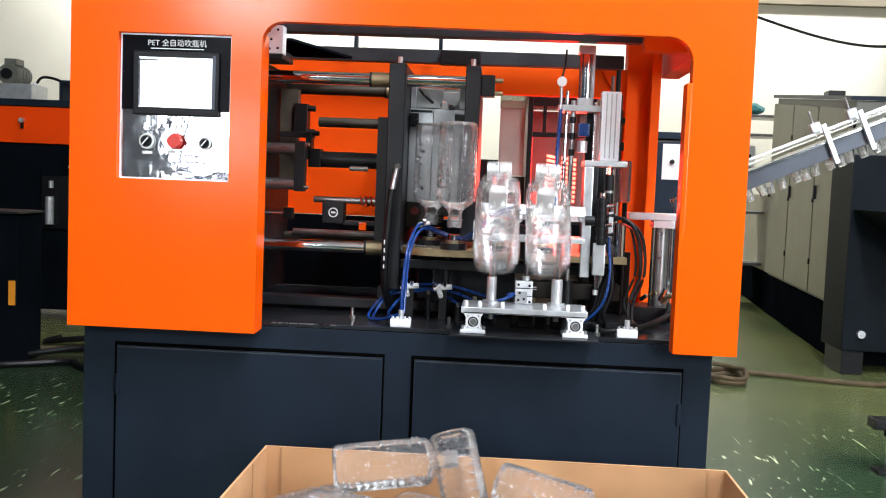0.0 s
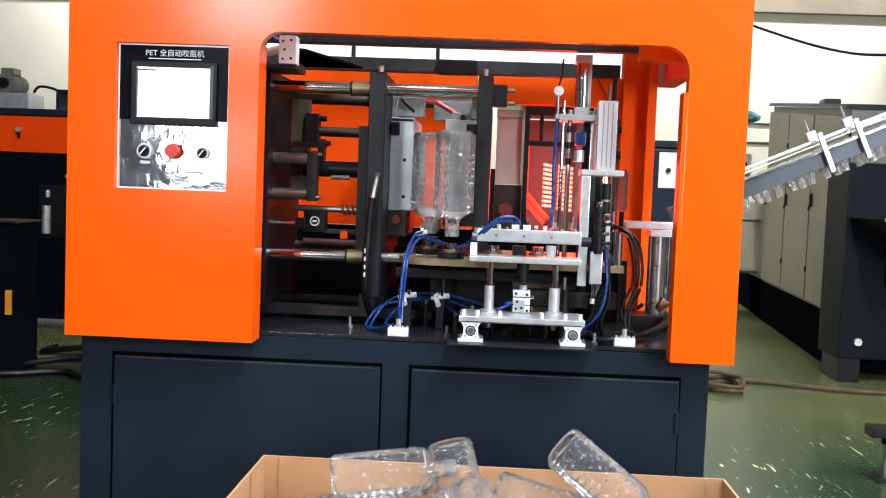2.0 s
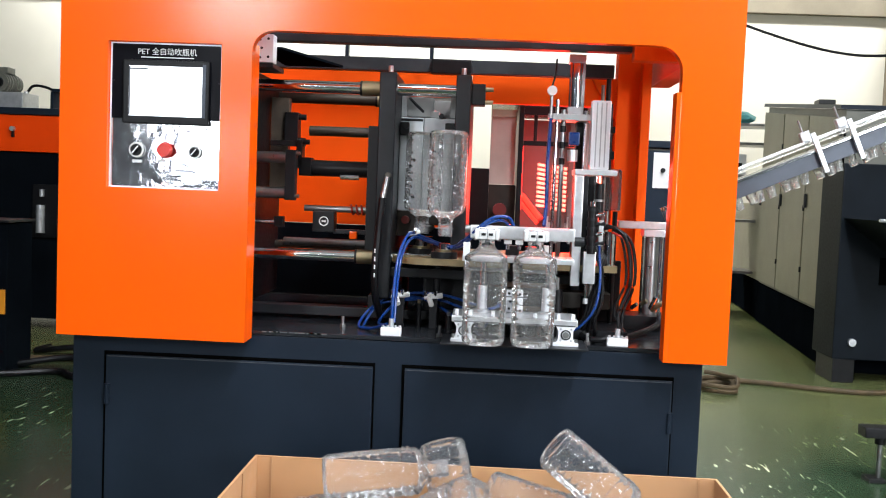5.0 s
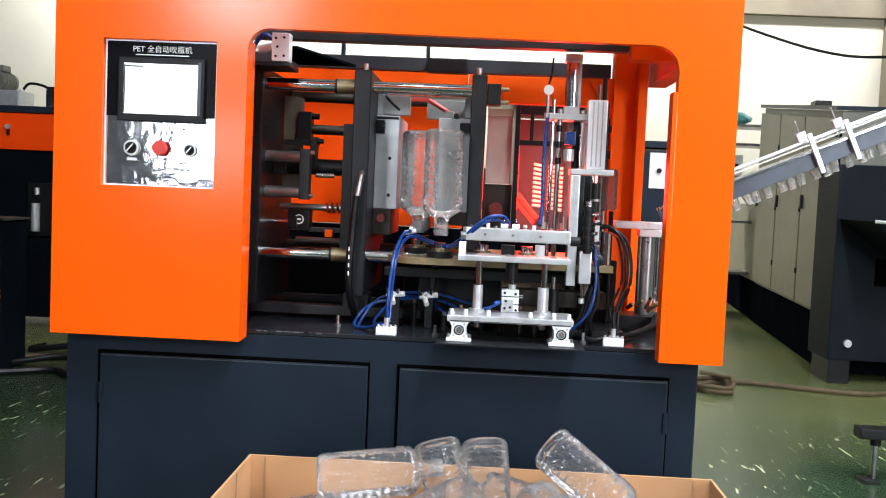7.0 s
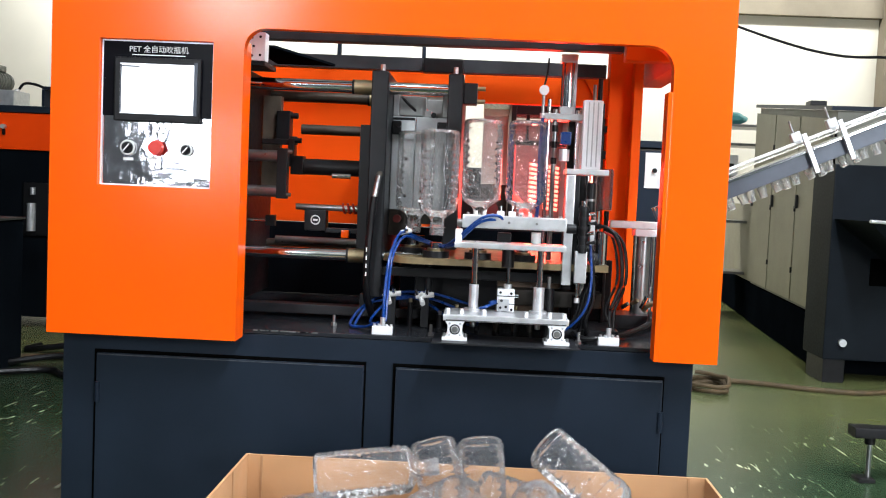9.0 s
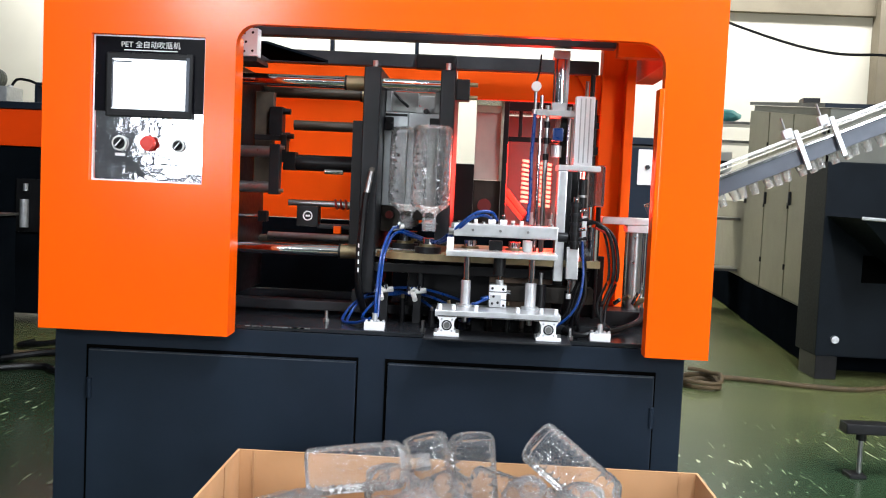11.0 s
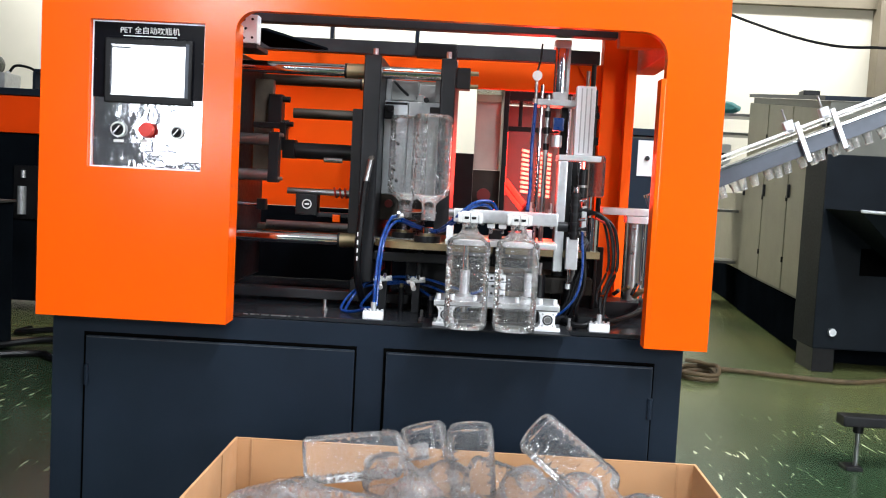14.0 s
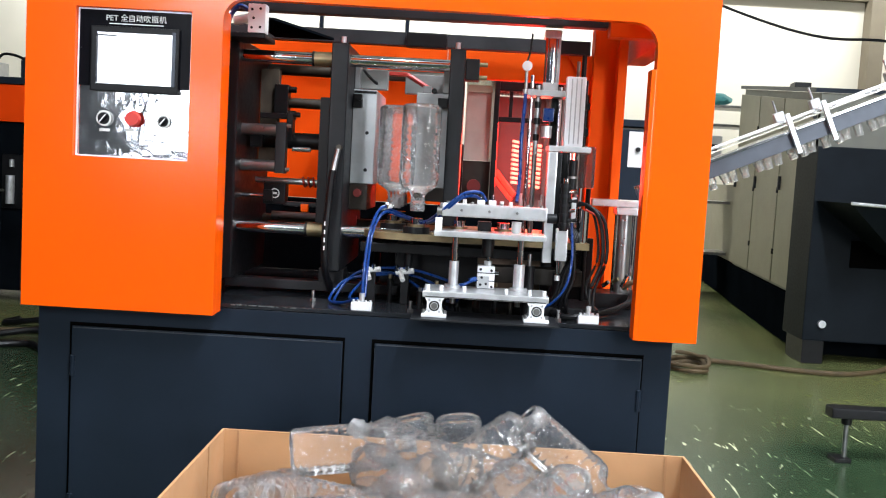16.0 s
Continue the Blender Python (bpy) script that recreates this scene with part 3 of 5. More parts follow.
# ---- blow moulding machine: hood and base ----
def hood():
    h = thing("machine_hood", "glossy orange sheet metal hood with large rounded window opening", "machine hood")
    # front frame: one outline round the opening, left as three plates butted together
    part("left_panel", extrude_outline([(0.0, 0.85), (0.137, 0.85), (0.137, 2.02), (0.0, 2.02)], 0, 0.035), ORANGE, h)
    part("left_panel", extrude_outline([(0.137, 0.85), (0.460, 0.85), (0.460, 1.277), (0.137, 1.277)], 0, 0.035), ORANGE, h)
    part("left_panel", extrude_outline([(0.460, 0.85), (0.546, 0.85), (0.546, 2.02), (0.460, 2.02)], 0, 0.035), ORANGE, h)
    part("left_panel", extrude_outline([(0.137, 1.690), (0.460, 1.690), (0.460, 2.02), (0.137, 2.02)], 0, 0.035), ORANGE, h)
    part("return_edge", block(0.528, 0.546, 0.035, 0.09, 0.85, 1.70, 0.002), ORANGE, h)
    top = arc(0.606, 1.672, 0.06, 180, 90) + arc(1.671, 1.655, 0.07, 90, 0)
    part("top_panel", extrude_outline([(0.546, 2.02)] + top + [(1.741, 2.02)], 0, 0.035), ORANGE, h)
    part("right_post", extrude_outline([(1.741, 0.85), (1.905, 0.85), (1.905, 2.02), (1.741, 2.02)], 0, 0.045), ORANGE, h)
    part("right_post", block(1.728, 1.741, 0.0, 0.06, 0.85, 1.60, 0.002), ORANGE, h)
    part("left_wall", block(0.0, 0.02, 0.035, 1.12, 0.85, 2.02, 0), ORANGE, h)
    # added sheet, out of view, that shades the right end from the ceiling lamps
    part("roof_sheet", block(1.62, 1.905, 0.05, 1.12, 2.024, 2.036, 0.002), ORANGE, h)
    # side wall with a window, on the outfeed side
    part("side_beam", block(1.83, 1.905, 0.045, 1.12, 1.735, 2.02, 0.004), MATTORANGE, h)
    part("side_sill", block(1.83, 1.905, 0.045, 1.12, 0.85, 0.90, 0.004), ORANGE, h)
    part("rear_post", block(1.695, 1.790, 1.03, 1.12, 0.873, 2.0, 0.006), MATTORANGE, h)
    part("post_flange", block(1.778, 1.812, 0.96, 1.028, 0.873, 2.0, 0.004), MATTORANGE, h)
    part("rear_web", block(1.645, 1.694, 1.10, 1.12, 0.873, 1.634, 0.003), BLACK, h, "black rear post web")
    part("rear_post", block(1.815, 1.905, 1.06, 1.12, 0.85, 0.90, 0.002), ORANGE, h)
    part("rear_panel", block(0.02, 1.14, 1.10, 1.12, 1.157, 1.772, 0.002), MATTORANGE, h)
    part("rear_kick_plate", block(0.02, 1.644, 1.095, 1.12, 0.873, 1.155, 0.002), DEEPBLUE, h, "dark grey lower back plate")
    part("rear_beam", block(1.142, 1.694, 1.085, 1.12, 1.650, 1.757, 0.004), MATTORANGE, h)
    part("beam_gusset", extrude_outline([(1.60, 1.757), (1.694, 1.757), (1.694, 1.60)], 1.06, 1.083), MATTORANGE, h)
    part("roof_box", block(0.99, 1.14, 0.90, 0.948, 1.735, 1.79, 0.008), BLACK, h)
    for x in (0.66, 0.98):
        part("roof_stay", block(x, x + 0.014, 0.96, 0.99, 1.796, 1.92, 0.002), NAVY, h)
    part("roof_rail", block(0.2, 1.671, 0.95, 1.0, 1.921, 1.95, 0.003), NAVY, h)
    part("front_beam", block(0.3, 1.64, 0.28, 0.33, 1.745, 1.80, 0.004), DUSTGREY, h, "dark grey steel tube")
    part("corner_gusset", block(1.645, 1.83, 0.27, 0.33, 1.72, 1.80, 0.004), MATTORANGE, h)
    part("rear_tube", block(0.2, 1.671, 0.95, 1.0, 1.745, 1.795, 0.004), DUSTGREY, h, "dark grey steel tube")
    return h


def control_panel():
    c = thing("control_panel", "polished steel control panel with lit touch screen and buttons", "control panel", (0.3, 0.02, 1.28))
    o = Vector((0.3, 0.02, 1.28))

    def at(x0, x1, y0, y1, z0, z1, b=0.002):
        return block(x0 - o.x, x1 - o.x, y0 - o.y, y1 - o.y, z0 - o.z, z1 - o.z, b)
    part("plate", at(0.139, 0.458, 0.022, 0.034, 1.279, 1.688), MIRROR, c)
    for x0, x1, z0, z1 in ((0.1385, 0.1425, 1.279, 1.688), (0.4545, 0.4585, 1.279, 1.688), (0.143, 0.454, 1.2785, 1.2825), (0.143, 0.454, 1.6845, 1.6885)):
        part("plate_edge", at(x0, x1, 0.0165, 0.0185, z0, z1, 0), WHITEALU, c, "bright cut edge")
    part("screen_margin", at(0.1965, 0.2005, 0.0025, 0.0033, 1.484, 1.620, 0), BLUESTEEL, c)
    part("screen_margin", at(0.201, 0.252, 0.0025, 0.0033, 1.612, 1.616, 0), BLUESTEEL, c)
    part("header_strip", at(0.141, 0.456, 0.019, 0.0215, 1.475, 1.686, 0), GLOSSBLACK, c)
    part("screen_frame", at(0.178, 0.425, 0.006, 0.0185, 1.460, 1.640, 0.004), BLACK, c)
    part("screen", at(0.196, 0.407, 0.0035, 0.0055, 1.482, 1.622, 0), SCREEN, c, "lit white touch screen")
    w = pose(0.0, -0.0025, 0.383, 90, 0, 0)
    words("title", "PET \u5168\u81ea\u52a8\u5439\u74f6\u673a", 0.0215, w, TEXTWHITE, c)
    return c


def base():
    b = thing("base_cabinet", "dark grey painted steel machine base cabinet with two doors", "cabinet", (0.93, 0.6, 0))
    o = Vector((0.93, 0.6, 0))

    def at(x0, x1, y0, y1, z0, z1, bv=0.003):
        return block(x0 - o.x, x1 - o.x, y0 - o.y, y1 - o.y, z0 - o.z, z1 - o.z, bv)
    part("cabinet", at(0.008, 1.862, 0.10, 1.12, 0.06, 0.858), NAVY, b)
    part("table_top", at(0.008, 1.862, 0.098, 1.12, 0.86, 0.872, 0.002), TABLE, b)
    for x0, x1 in ((0.113, 0.907), (1.0, 1.776)):
        part("door_gap", at(x0 - 0.009, x1 + 0.005, 0.0965, 0.0995, 0.135, 0.7915, 0), SHADOWBLACK, b)
        d = part("door", at(x0, x1, 0.086, 0.0962, 0.14, 0.782, 0.004), NAVY, b)
        # highlight of the door's top edge, put in as a pale strip
        part("glint_strip", at(x0 + 0.004, x1 - 0.004, 0.0848, 0.0858, 0.7765, 0.7795, 0), EDGEGLINT, d, "pale strip for the light caught by the upper edge")
    return b


hood()
control_panel()
base()
def panel_controls():
    """Switches and emergency stop of the control panel."""
    c = bpy.data.objects["control_panel"]
    for x, z, r in ((-0.082, 0.106, 0.019), (0.086, 0.105, 0.016)):
        s = part("rotary_switch", rods(((x, 0.0, z), (x, -0.008, z), r, 24)), BLACK, c, "black rotary switch with chrome ring")
        ring = bmesh.new()
        sweep(ring, [(x + r * math.cos(a * 0.5236), -0.006, z + r * math.sin(a * 0.5236)) for a in range(13)], 0.0032, 6, 2)
        part("ring", ring, WHITE, s)
        k = bmesh.new()
        cuboid(k, -0.004, 0.004, -0.018, -0.009, -r * 0.8, r * 0.8, 0.002)
        kn = part("knob", k, BLACK, s)
        kn.matrix_basis = pose(x, 0, z) @ pose(0, 0, 0, 0, 40, 0)
        ln = part("pointer", block(-0.0014, 0.0014, -0.0192, -0.0182, -r * 0.7, r * 0.7, 0), TEXTWHITE, s, "white pointer line")
        ln.matrix_basis = kn.matrix_basis.copy()
    e = part("emergency_stop", rods(((0.002, 0.0, 0.108), (0.002, -0.012, 0.108), 0.015, 20)), BLACK, c)
    part("mushroom_head", rods(((0.002, -0.012, 0.108), (0.002, -0.026, 0.108), 0.0225, 28, 0.019)), RED, e, "red mushroom push button")
    for x, z, w in ((-0.082, 0.074, 0.028), (-0.012, 0.078, 0.022), (0.0, 0.012, 0.02)):
        part("caption", block(x - w / 2, x + w / 2, -0.0005, 0.0015, z - 0.004, z + 0.004, 0), TEXTWHITE, c)
    part("caption", block(-0.076, 0.076, -0.0025, -0.0012, 0.367, 0.3695, 0), TEXTWHITE, c)
    for x in (-0.152, 0.15):
        for z in (0.08, 0.30):
            part("screw", rods(((x, 0.002, z), (x, -0.001, z), 0.0022, 8)), STEEL, c)
    part("bracket", block(0.118 - 0.012, 0.128 - 0.012, -0.017, -0.0145, 0.20, 0.35, 0.001), BLUESTEEL, c)


def base_details():
    b = bpy.data.objects["base_cabinet"]
    for x, z in ((0.118, 0.665), (0.118, 0.25), (1.772, 0.66), (1.772, 0.25)):
        part("hinge", rods(((x - 0.93, 0.086 - 0.6, z - 0.03), (x - 0.93, 0.086 - 0.6, z + 0.03), 0.008, 10)), NAVY, b)
    for x in (0.06, 1.80):
        for y in (0.16, 1.06):
            part("levelling_foot", rods(((x - 0.93, y - 0.6, 0), (x - 0.93, y - 0.6, 0.06), 0.035, 16)), STEEL, b)
    part("outfeed_plate", block(1.105 - 0.93, 1.52 - 0.93, -0.02 - 0.6, 0.16 - 0.6, 0.8735, 0.8785, 0.001), DARKSTEEL, b, "dark steel plate overhanging the edge")
    bm = bmesh.new()
    rng = random.Random(4)
    for k in range(16):
        x = 0.56 + rng.random() * 0.2
        cuboid(bm, x - 0.93, x - 0.93 + 0.006 + 0.02 * rng.random(), 0.0972 - 0.6, 0.0985 - 0.6, 0.868, 0.8715, 0)
    part("scratched_edge", bm, STEEL, b)
    for x, y in ((1.095, 0.14), (1.53, 0.13), (0.79, 0.25)):
        s = part("stud", rods(((x - 0.93, y - 0.6, 0.872), (x - 0.93, y - 0.6, 0.905), 0.005, 10)), STEEL, b)
        part("nut", rods(((x - 0.93, y - 0.6, 0.872), (x - 0.93, y - 0.6, 0.881), 0.010, 6)), STEEL, s)


def oven():
    """Infra-red heating tunnel behind the machine, its lamps lit."""
    o = thing("heating_oven", "steel infrared heating oven glowing red inside", "oven", (1.42, 1.6, 0.9))

    def at(x0, x1, y0, y1, z0, z1, bv=0.003):
        return block(x0 - 1.42, x1 - 1.42, y0 - 1.6, y1 - 1.6, z0 - 0.9, z1 - 0.9, bv)
    part("side_sheet", at(1.222, 1.325, 1.30, 1.32, 1.34, 1.645), OVENSKIN, o)
    part("sheet_lip", at(1.222, 1.325, 1.292, 1.299, 1.615, 1.645, 0.001), CREAM, o)
    # dark sheet put in for the shaded cavity below the side sheet
    part("cavity_sheet", at(1.222, 1.333, 1.31, 1.33, 1.06, 1.338), OILDARK, o)
    part("motor", rods(((1.27 - 1.42, 1.29 - 1.6, 1.235 - 0.9), (1.27 - 1.42, 1.25 - 1.6, 1.235 - 0.9), 0.028, 20)), REDDARK, o)
    part("frame_post", at(1.335, 1.355, 1.25, 1.29, 1.10, 1.66), BLACK, o)
    part("frame_post", at(1.585, 1.61, 1.25, 1.29, 1.10, 1.66), BLACK, o)
    part("frame_beam", at(1.355, 1.585, 1.25, 1.29, 1.625, 1.66), BLACK, o)
    part("frame_beam", at(1.355, 1.585, 1.25, 1.29, 1.50, 1.52), BLACK, o)
    part("frame_beam", at(1.355, 1.585, 1.25, 1.29, 1.10, 1.15), BLACK, o)
    part("frame_bar", at(1.395, 1.41, 1.26, 1.28, 1.52, 1.625), BLACK, o)
    part("back_sheet", at(1.34, 1.70, 2.0, 2.02, 1.05, 1.66), REDSHEET, o)
    part("side_wall", at(1.335, 1.345, 1.30, 2.0, 1.05, 1.66), REDSHEET, o)
    part("floor_sheet", at(1.34, 1.70, 1.3, 2.0, 1.05, 1.06), REDSHEET, o)
    part("roof_sheet", at(1.22, 1.72, 1.27, 2.02, 1.665, 1.68), SHEET, o)
    part("leg", at(1.24, 1.28, 1.34, 1.38, 0.9, 1.12), NAVY, o)
    part("leg", at(1.64, 1.68, 1.9, 1.94, 0.9, 1.04), NAVY, o)
    # sloping lit lamp low down, and the lamp bank
    part("lamp", rods(((1.365 - 1.42, 1.45 - 1.6, 1.30 - 0.9), (1.44 - 1.42, 1.38 - 1.6, 1.205 - 0.9), 0.010)), REDGLOW, o, "glowing red heater lamp")
    part("lamp", rods(((1.362 - 1.42, 1.43 - 1.6, 1.265 - 0.9), (1.43 - 1.42, 1.36 - 1.6, 1.185 - 0.9), 0.008)), REDGLOW, o, "glowing red heater lamp")
    part("lamp_tray", rods(((1.36 - 1.42, 1.47 - 1.6, 1.285 - 0.9), (1.45 - 1.42, 1.40 - 1.6, 1.185 - 0.9), 0.022)), REDSHEET, o)
    part("lamp", rods(((1.352 - 1.42, 1.33 - 1.6, 1.24 - 0.9), (1.352 - 1.42, 1.33 - 1.6, 1.50 - 0.9), 0.007)), REDGLOW, o, "glowing red heater lamp")
    for k in range(10):
        z = 1.255 + 0.0188 * k
        part("lamp", rods(((1.425 - 1.42, 1.34 - 1.6, z + 0.004 - 0.9), (1.465 - 1.42, 1.42 - 1.6, z - 0.9), 0.0055, 10)), HOTGLOW, o, "glowing heater lamp tube")
        part("lamp", rods(((1.48 - 1.42, 1.30 - 1.6, z - 0.004 - 0.9), (1.54 - 1.42, 1.30 - 1.6, z - 0.012 - 0.9), 0.006, 10)), HOTGLOW, o, "glowing heater lamp tube")
    for x in (1.47, 1.485, 1.55):
        part("lamp_holder", rods(((x - 1.42, 1.34 - 1.6, 1.15 - 0.9), (x - 1.42, 1.34 - 1.6, 1.215 - 0.9), 0.008)), WHITE, o)
    part("drive_housing", at(1.13, 1.62, 1.20, 1.245, 0.9, 1.165), BLACK, o)
    part("rail_housing", at(1.13, 1.222, 1.20, 1.29, 1.166, 1.40), BLACK, o)
    part("reflector", at(1.475, 1.55, 1.33, 1.34, 1.19, 1.62), REDSHEET, o)
    lamp = bpy.data.lights.new("heater_bank_light", "AREA")
    lamp.shape, lamp.size, lamp.size_y, lamp.energy, lamp.color = "RECTANGLE", 0.2, 0.35, 8, (1.0, 0.012, 0.006)
    lo = new("heater_bank_light", lamp)
    lo.matrix_world = look((1.62, 1.62, 1.38), (1.3, 1.55, 1.35))
    tagged(lo, "red light of the heater lamp bank", "lamp")
    front = bpy.data.lights.new("heater_front_light", "AREA")
    front.shape, front.size, front.size_y, front.energy, front.color = "RECTANGLE", 0.12, 0.22, 6, (1.0, 0.04, 0.025)
    fo = new("heater_front_light", front)
    fo.matrix_world = look((1.48, 1.285, 1.33), (1.15, 0.4, 1.33))
    tagged(fo, "red light of the heater lamp bank", "lamp")
    st = thing("oven_stand", "dark steel stand carrying the oven", "stand", (1.45, 1.6, 0))
    part("box_frame", block(-0.25, 0.27, -0.28, 0.42, 0.0, 0.9, 0.01), NAVY, st)


def work_plate():
    p = thing("carrier_plate", "yellowed steel carrier plate with rounded end and bottle holders", "plate", (1.27, 0.3, 1.078))
    pts = [(0.347, -0.095)] + [(-0.225 + 0.115 * math.cos(radians(a)), 0.02 + 0.115 * math.sin(radians(a))) for a in range(270, 179, -10)] + [(-0.34, 0.5), (0.347, 0.5)]
    bm = bmesh.new()
    f = bm.faces.new([bm.verts.new((x, y, 0.0)) for x, y in pts])
    ext = bmesh.ops.extrude_face_region(bm, geom=[f])["geom"]
    for v in ext:
        if isinstance(v, bmesh.types.BMVert):
            v.co.z = 0.020
    part("plate", bm, BEIGE, p)
    for x, y in ((1.095, 0.25), (1.015, 0.38), (1.224, 0.255), (1.359, 0.255), (1.017, 0.52), (1.017, 0.655)):
        h = part("holder", rods(((x - 1.27, y - 0.3, 0.021), (x - 1.27, y - 0.3, 0.040), 0.041, 24)), DARKSTEEL, p)
        part("mandrel", rods(((x - 1.27, y - 0.3, 0.040), (x - 1.27, y - 0.3, 0.066), 0.019, 20)), CHROME, h, "chromed mandrel sleeve")
        part("collar", rods(((x - 1.27, y - 0.3, 0.040), (x - 1.27, y - 0.3, 0.048), 0.027, 20)), BRASS, h)
    for x, y in ((-0.33, 0.42), (0.3, 0.42), (0.31, 0.2), (-0.2, 0.06)):
        part("support_post", rods(((x, y, -0.205), (x, y, 0), 0.012, 14)), DARKSTEEL, p)
    part("drive_box", block(-0.25, 0.24, 0.16, 0.4, -0.205, -0.03, 0.01), BLACK, p)
    # black rail: the shade under the plate is put into its colour
    part("gear_rail", block(-0.35, 0.33, 0.02, 0.06, -0.05, -0.02, 0.004), BLACK, p)
    part("lower_beam", block(0.02, 0.34, -0.02, 0.06, -0.12, -0.07, 0.004), OILDARK, p)
    part("gear_case", block(0.02, 0.25, 0.09, 0.15, -0.16, -0.055, 0.006), CASEBROWN, p, "brown gear case")
    for x in (0.05, 0.13, 0.22):
        part("case_bolt", rods(((x, 0.09, -0.075), (x, 0.082, -0.075), 0.006, 8)), STEEL, p)


def side_station():
    """Lift column, guide cylinders and cabling beside the gripper."""
    s = thing("transfer_station", "aluminium transfer station with guide rods and air cylinders", "station", (1.5, 0.3, 0.872))
    o = Vector((1.5, 0.3, 0.872))

    def at(x0, x1, y0, y1, z0, z1, bv=0.003):
        return block(x0 - o.x, x1 - o.x, y0 - o.y, y1 - o.y, z0 - o.z, z1 - o.z, bv)

    def rd(x, y, z0, z1, r, seg=16):
        return rods(((x - o.x, y - o.y, z0 - o.z), (x - o.x, y - o.y, z1 - o.z), r, seg))
    cyl = part("top_cylinder", rd(1.481, 0.35, 1.575, 1.725, 0.021, 24), CHROME, s)
    part("cylinder_cap", at(1.455, 1.507, 0.325, 0.375, 1.715, 1.74), ALU, cyl)
    part("cylinder_cap", at(1.457, 1.505, 0.327, 0.373, 1.555, 1.58), ALUDULL, cyl)
    part("tie_rod", rd(1.462, 0.331, 1.575, 1.72, 0.004, 8), CHROME, cyl)
    part("tie_rod", rd(1.502, 0.331, 1.575, 1.72, 0.004, 8), ALUDULL, cyl)
    part("cross_plate", at(1.41, 1.565, 0.30, 0.39, 1.535, 1.555), ALUDULL, s)
    for x, y, z0, z1, r, m in ((1.425, 0.33, 1.1, 1.6, 0.006, CHROME), (1.445, 0.33, 1.1, 1.57, 0.008, STEEL), (1.515, 0.35, 1.1, 1.57, 0.007, CHROME), (1.505, 0.42, 1.1, 1.6, 0.006, CHROME)):
        part("guide_rod", rd(x, y, z0, z1, r), m, s)
    for z in (1.50, 1.45, 1.40):
        part("rod_ring", rd(1.445, 0.33, z, z + 0.02, 0.0095), BLACK, s)
    part("blue_fitting", at(1.462, 1.495, 0.30, 0.33, 1.46, 1.50, 0.004), BLUE, s)
    part("knuckle", rd(1.475, 0.30, 1.41, 1.445, 0.016), ALU, s)
    ex = part("profile", at(1.527, 1.585, 0.275, 0.325, 1.387, 1.597, 0.004), WHITEALU, s, "white aluminium profile cylinder")
    for x in (1.542, 1.556, 1.57):
        part("groove", at(x - 0.002, x + 0.002, 0.2735, 0.2748, 1.395, 1.59, 0), ALUDULL, ex)
    part("sensor", at(1.586, 1.60, 0.28, 0.30, 1.42, 1.445, 0.002), BLACK, ex)
    part("sensor", at(1.586, 1.60, 0.28, 0.30, 1.50, 1.52, 0.002), BLACK, ex)
    part("shelf_bracket", at(1.478, 1.605, 0.215, 0.33, 1.368, 1.385), ALU, s)
    part("upright_plate", at(1.478, 1.505, 0.20, 0.235, 1.035, 1.366), ALU, s)
    part("upright_edge", at(1.506, 1.520, 0.212, 0.235, 1.06, 1.366), DARKSTEEL, s)
    vs = part("air_valve", rd(1.533, 0.180, 1.135, 1.275, 0.0135, 18), BLACK, s, "black stacked air valve")
    for z in (1.150, 1.178, 1.206, 1.234, 1.262):
        part("stack_ring", rd(1.533, 0.180, z, z + 0.008, 0.0165, 18), DARKSTEEL, vs)
    part("stack_cap", rd(1.533, 0.180, 1.275, 1.29, 0.009, 12), CHROME, vs)
    for z, dx in ((1.165, 0.030), (1.193, 0.024), (1.222, 0.032), (1.25, 0.026)):
        part("side_fitting", rods(((1.540 - o.x, 0.178 - o.y, z - o.z), (1.540 + dx - o.x, 0.172 - o.y, z + 0.004 - o.z), 0.0065, 10)), BLACK if dx > 0.028 else CHROME, vs)
    part("sensor_clip", at(1.553, 1.566, 0.17, 0.19, 1.16, 1.235, 0.002), ALUDULL, s)
    part("lower_cylinder", at(1.513, 1.548, 0.175, 0.204, 1.045, 1.14), ALU, s)
    part("lower_rod", rd(1.525, 0.19, 0.995, 1.045, 0.005), CHROME, s)
    part("lower_tip", rd(1.525, 0.19, 0.985, 1.0, 0.008), ALU, s)
    part("black_slide", at(1.512, 1.540, 0.235, 0.27, 1.15, 1.366), BLACK, s)
    part("slide_rod", rd(1.548, 0.27, 1.1, 1.367, 0.007), CHROME, s)
    part("slide_rod", rd(1.575, 0.29, 1.1, 1.367, 0.005), STEEL, s)
    for z in (1.165, 1.19, 1.215):
        part("air_fitting", rods(((1.53 - o.x, 0.225 - o.y, z - o.z), (1.555 - o.x, 0.215 - o.y, z - o.z), 0.006, 10)), STEEL, s)
    part("grey_box", at(1.582, 1.648, 0.43, 0.50, 1.262, 1.395, 0.004), ACRYLICGREY, s)
    part("column", rd(1.595, 0.40, 1.11, 1.26, 0.013), CHROME, s)
    part("column", rd(1.63, 0.42, 0.872, 1.26, 0.008), DARKSTEEL, s)
    part("foot_block", at(1.47, 1.66, 0.22, 0.45, 0.872, 0.90), DARKSTEEL, s)
    part("support_leg", at(1.49, 1.52, 0.36, 0.42, 0.90, 1.56), DARKSTEEL, s)
    part("rear_rail", at(1.60, 1.63, 0.6, 0.64, 0.872, 1.62), BLACK, s)
    part("rear_rail_pin", rd(1.593, 0.60, 1.55, 1.68, 0.006), STEEL, s)
    part("rear_rail_pin", rd(1.61, 0.59, 1.60, 1.70, 0.008), DARKSTEEL, s)
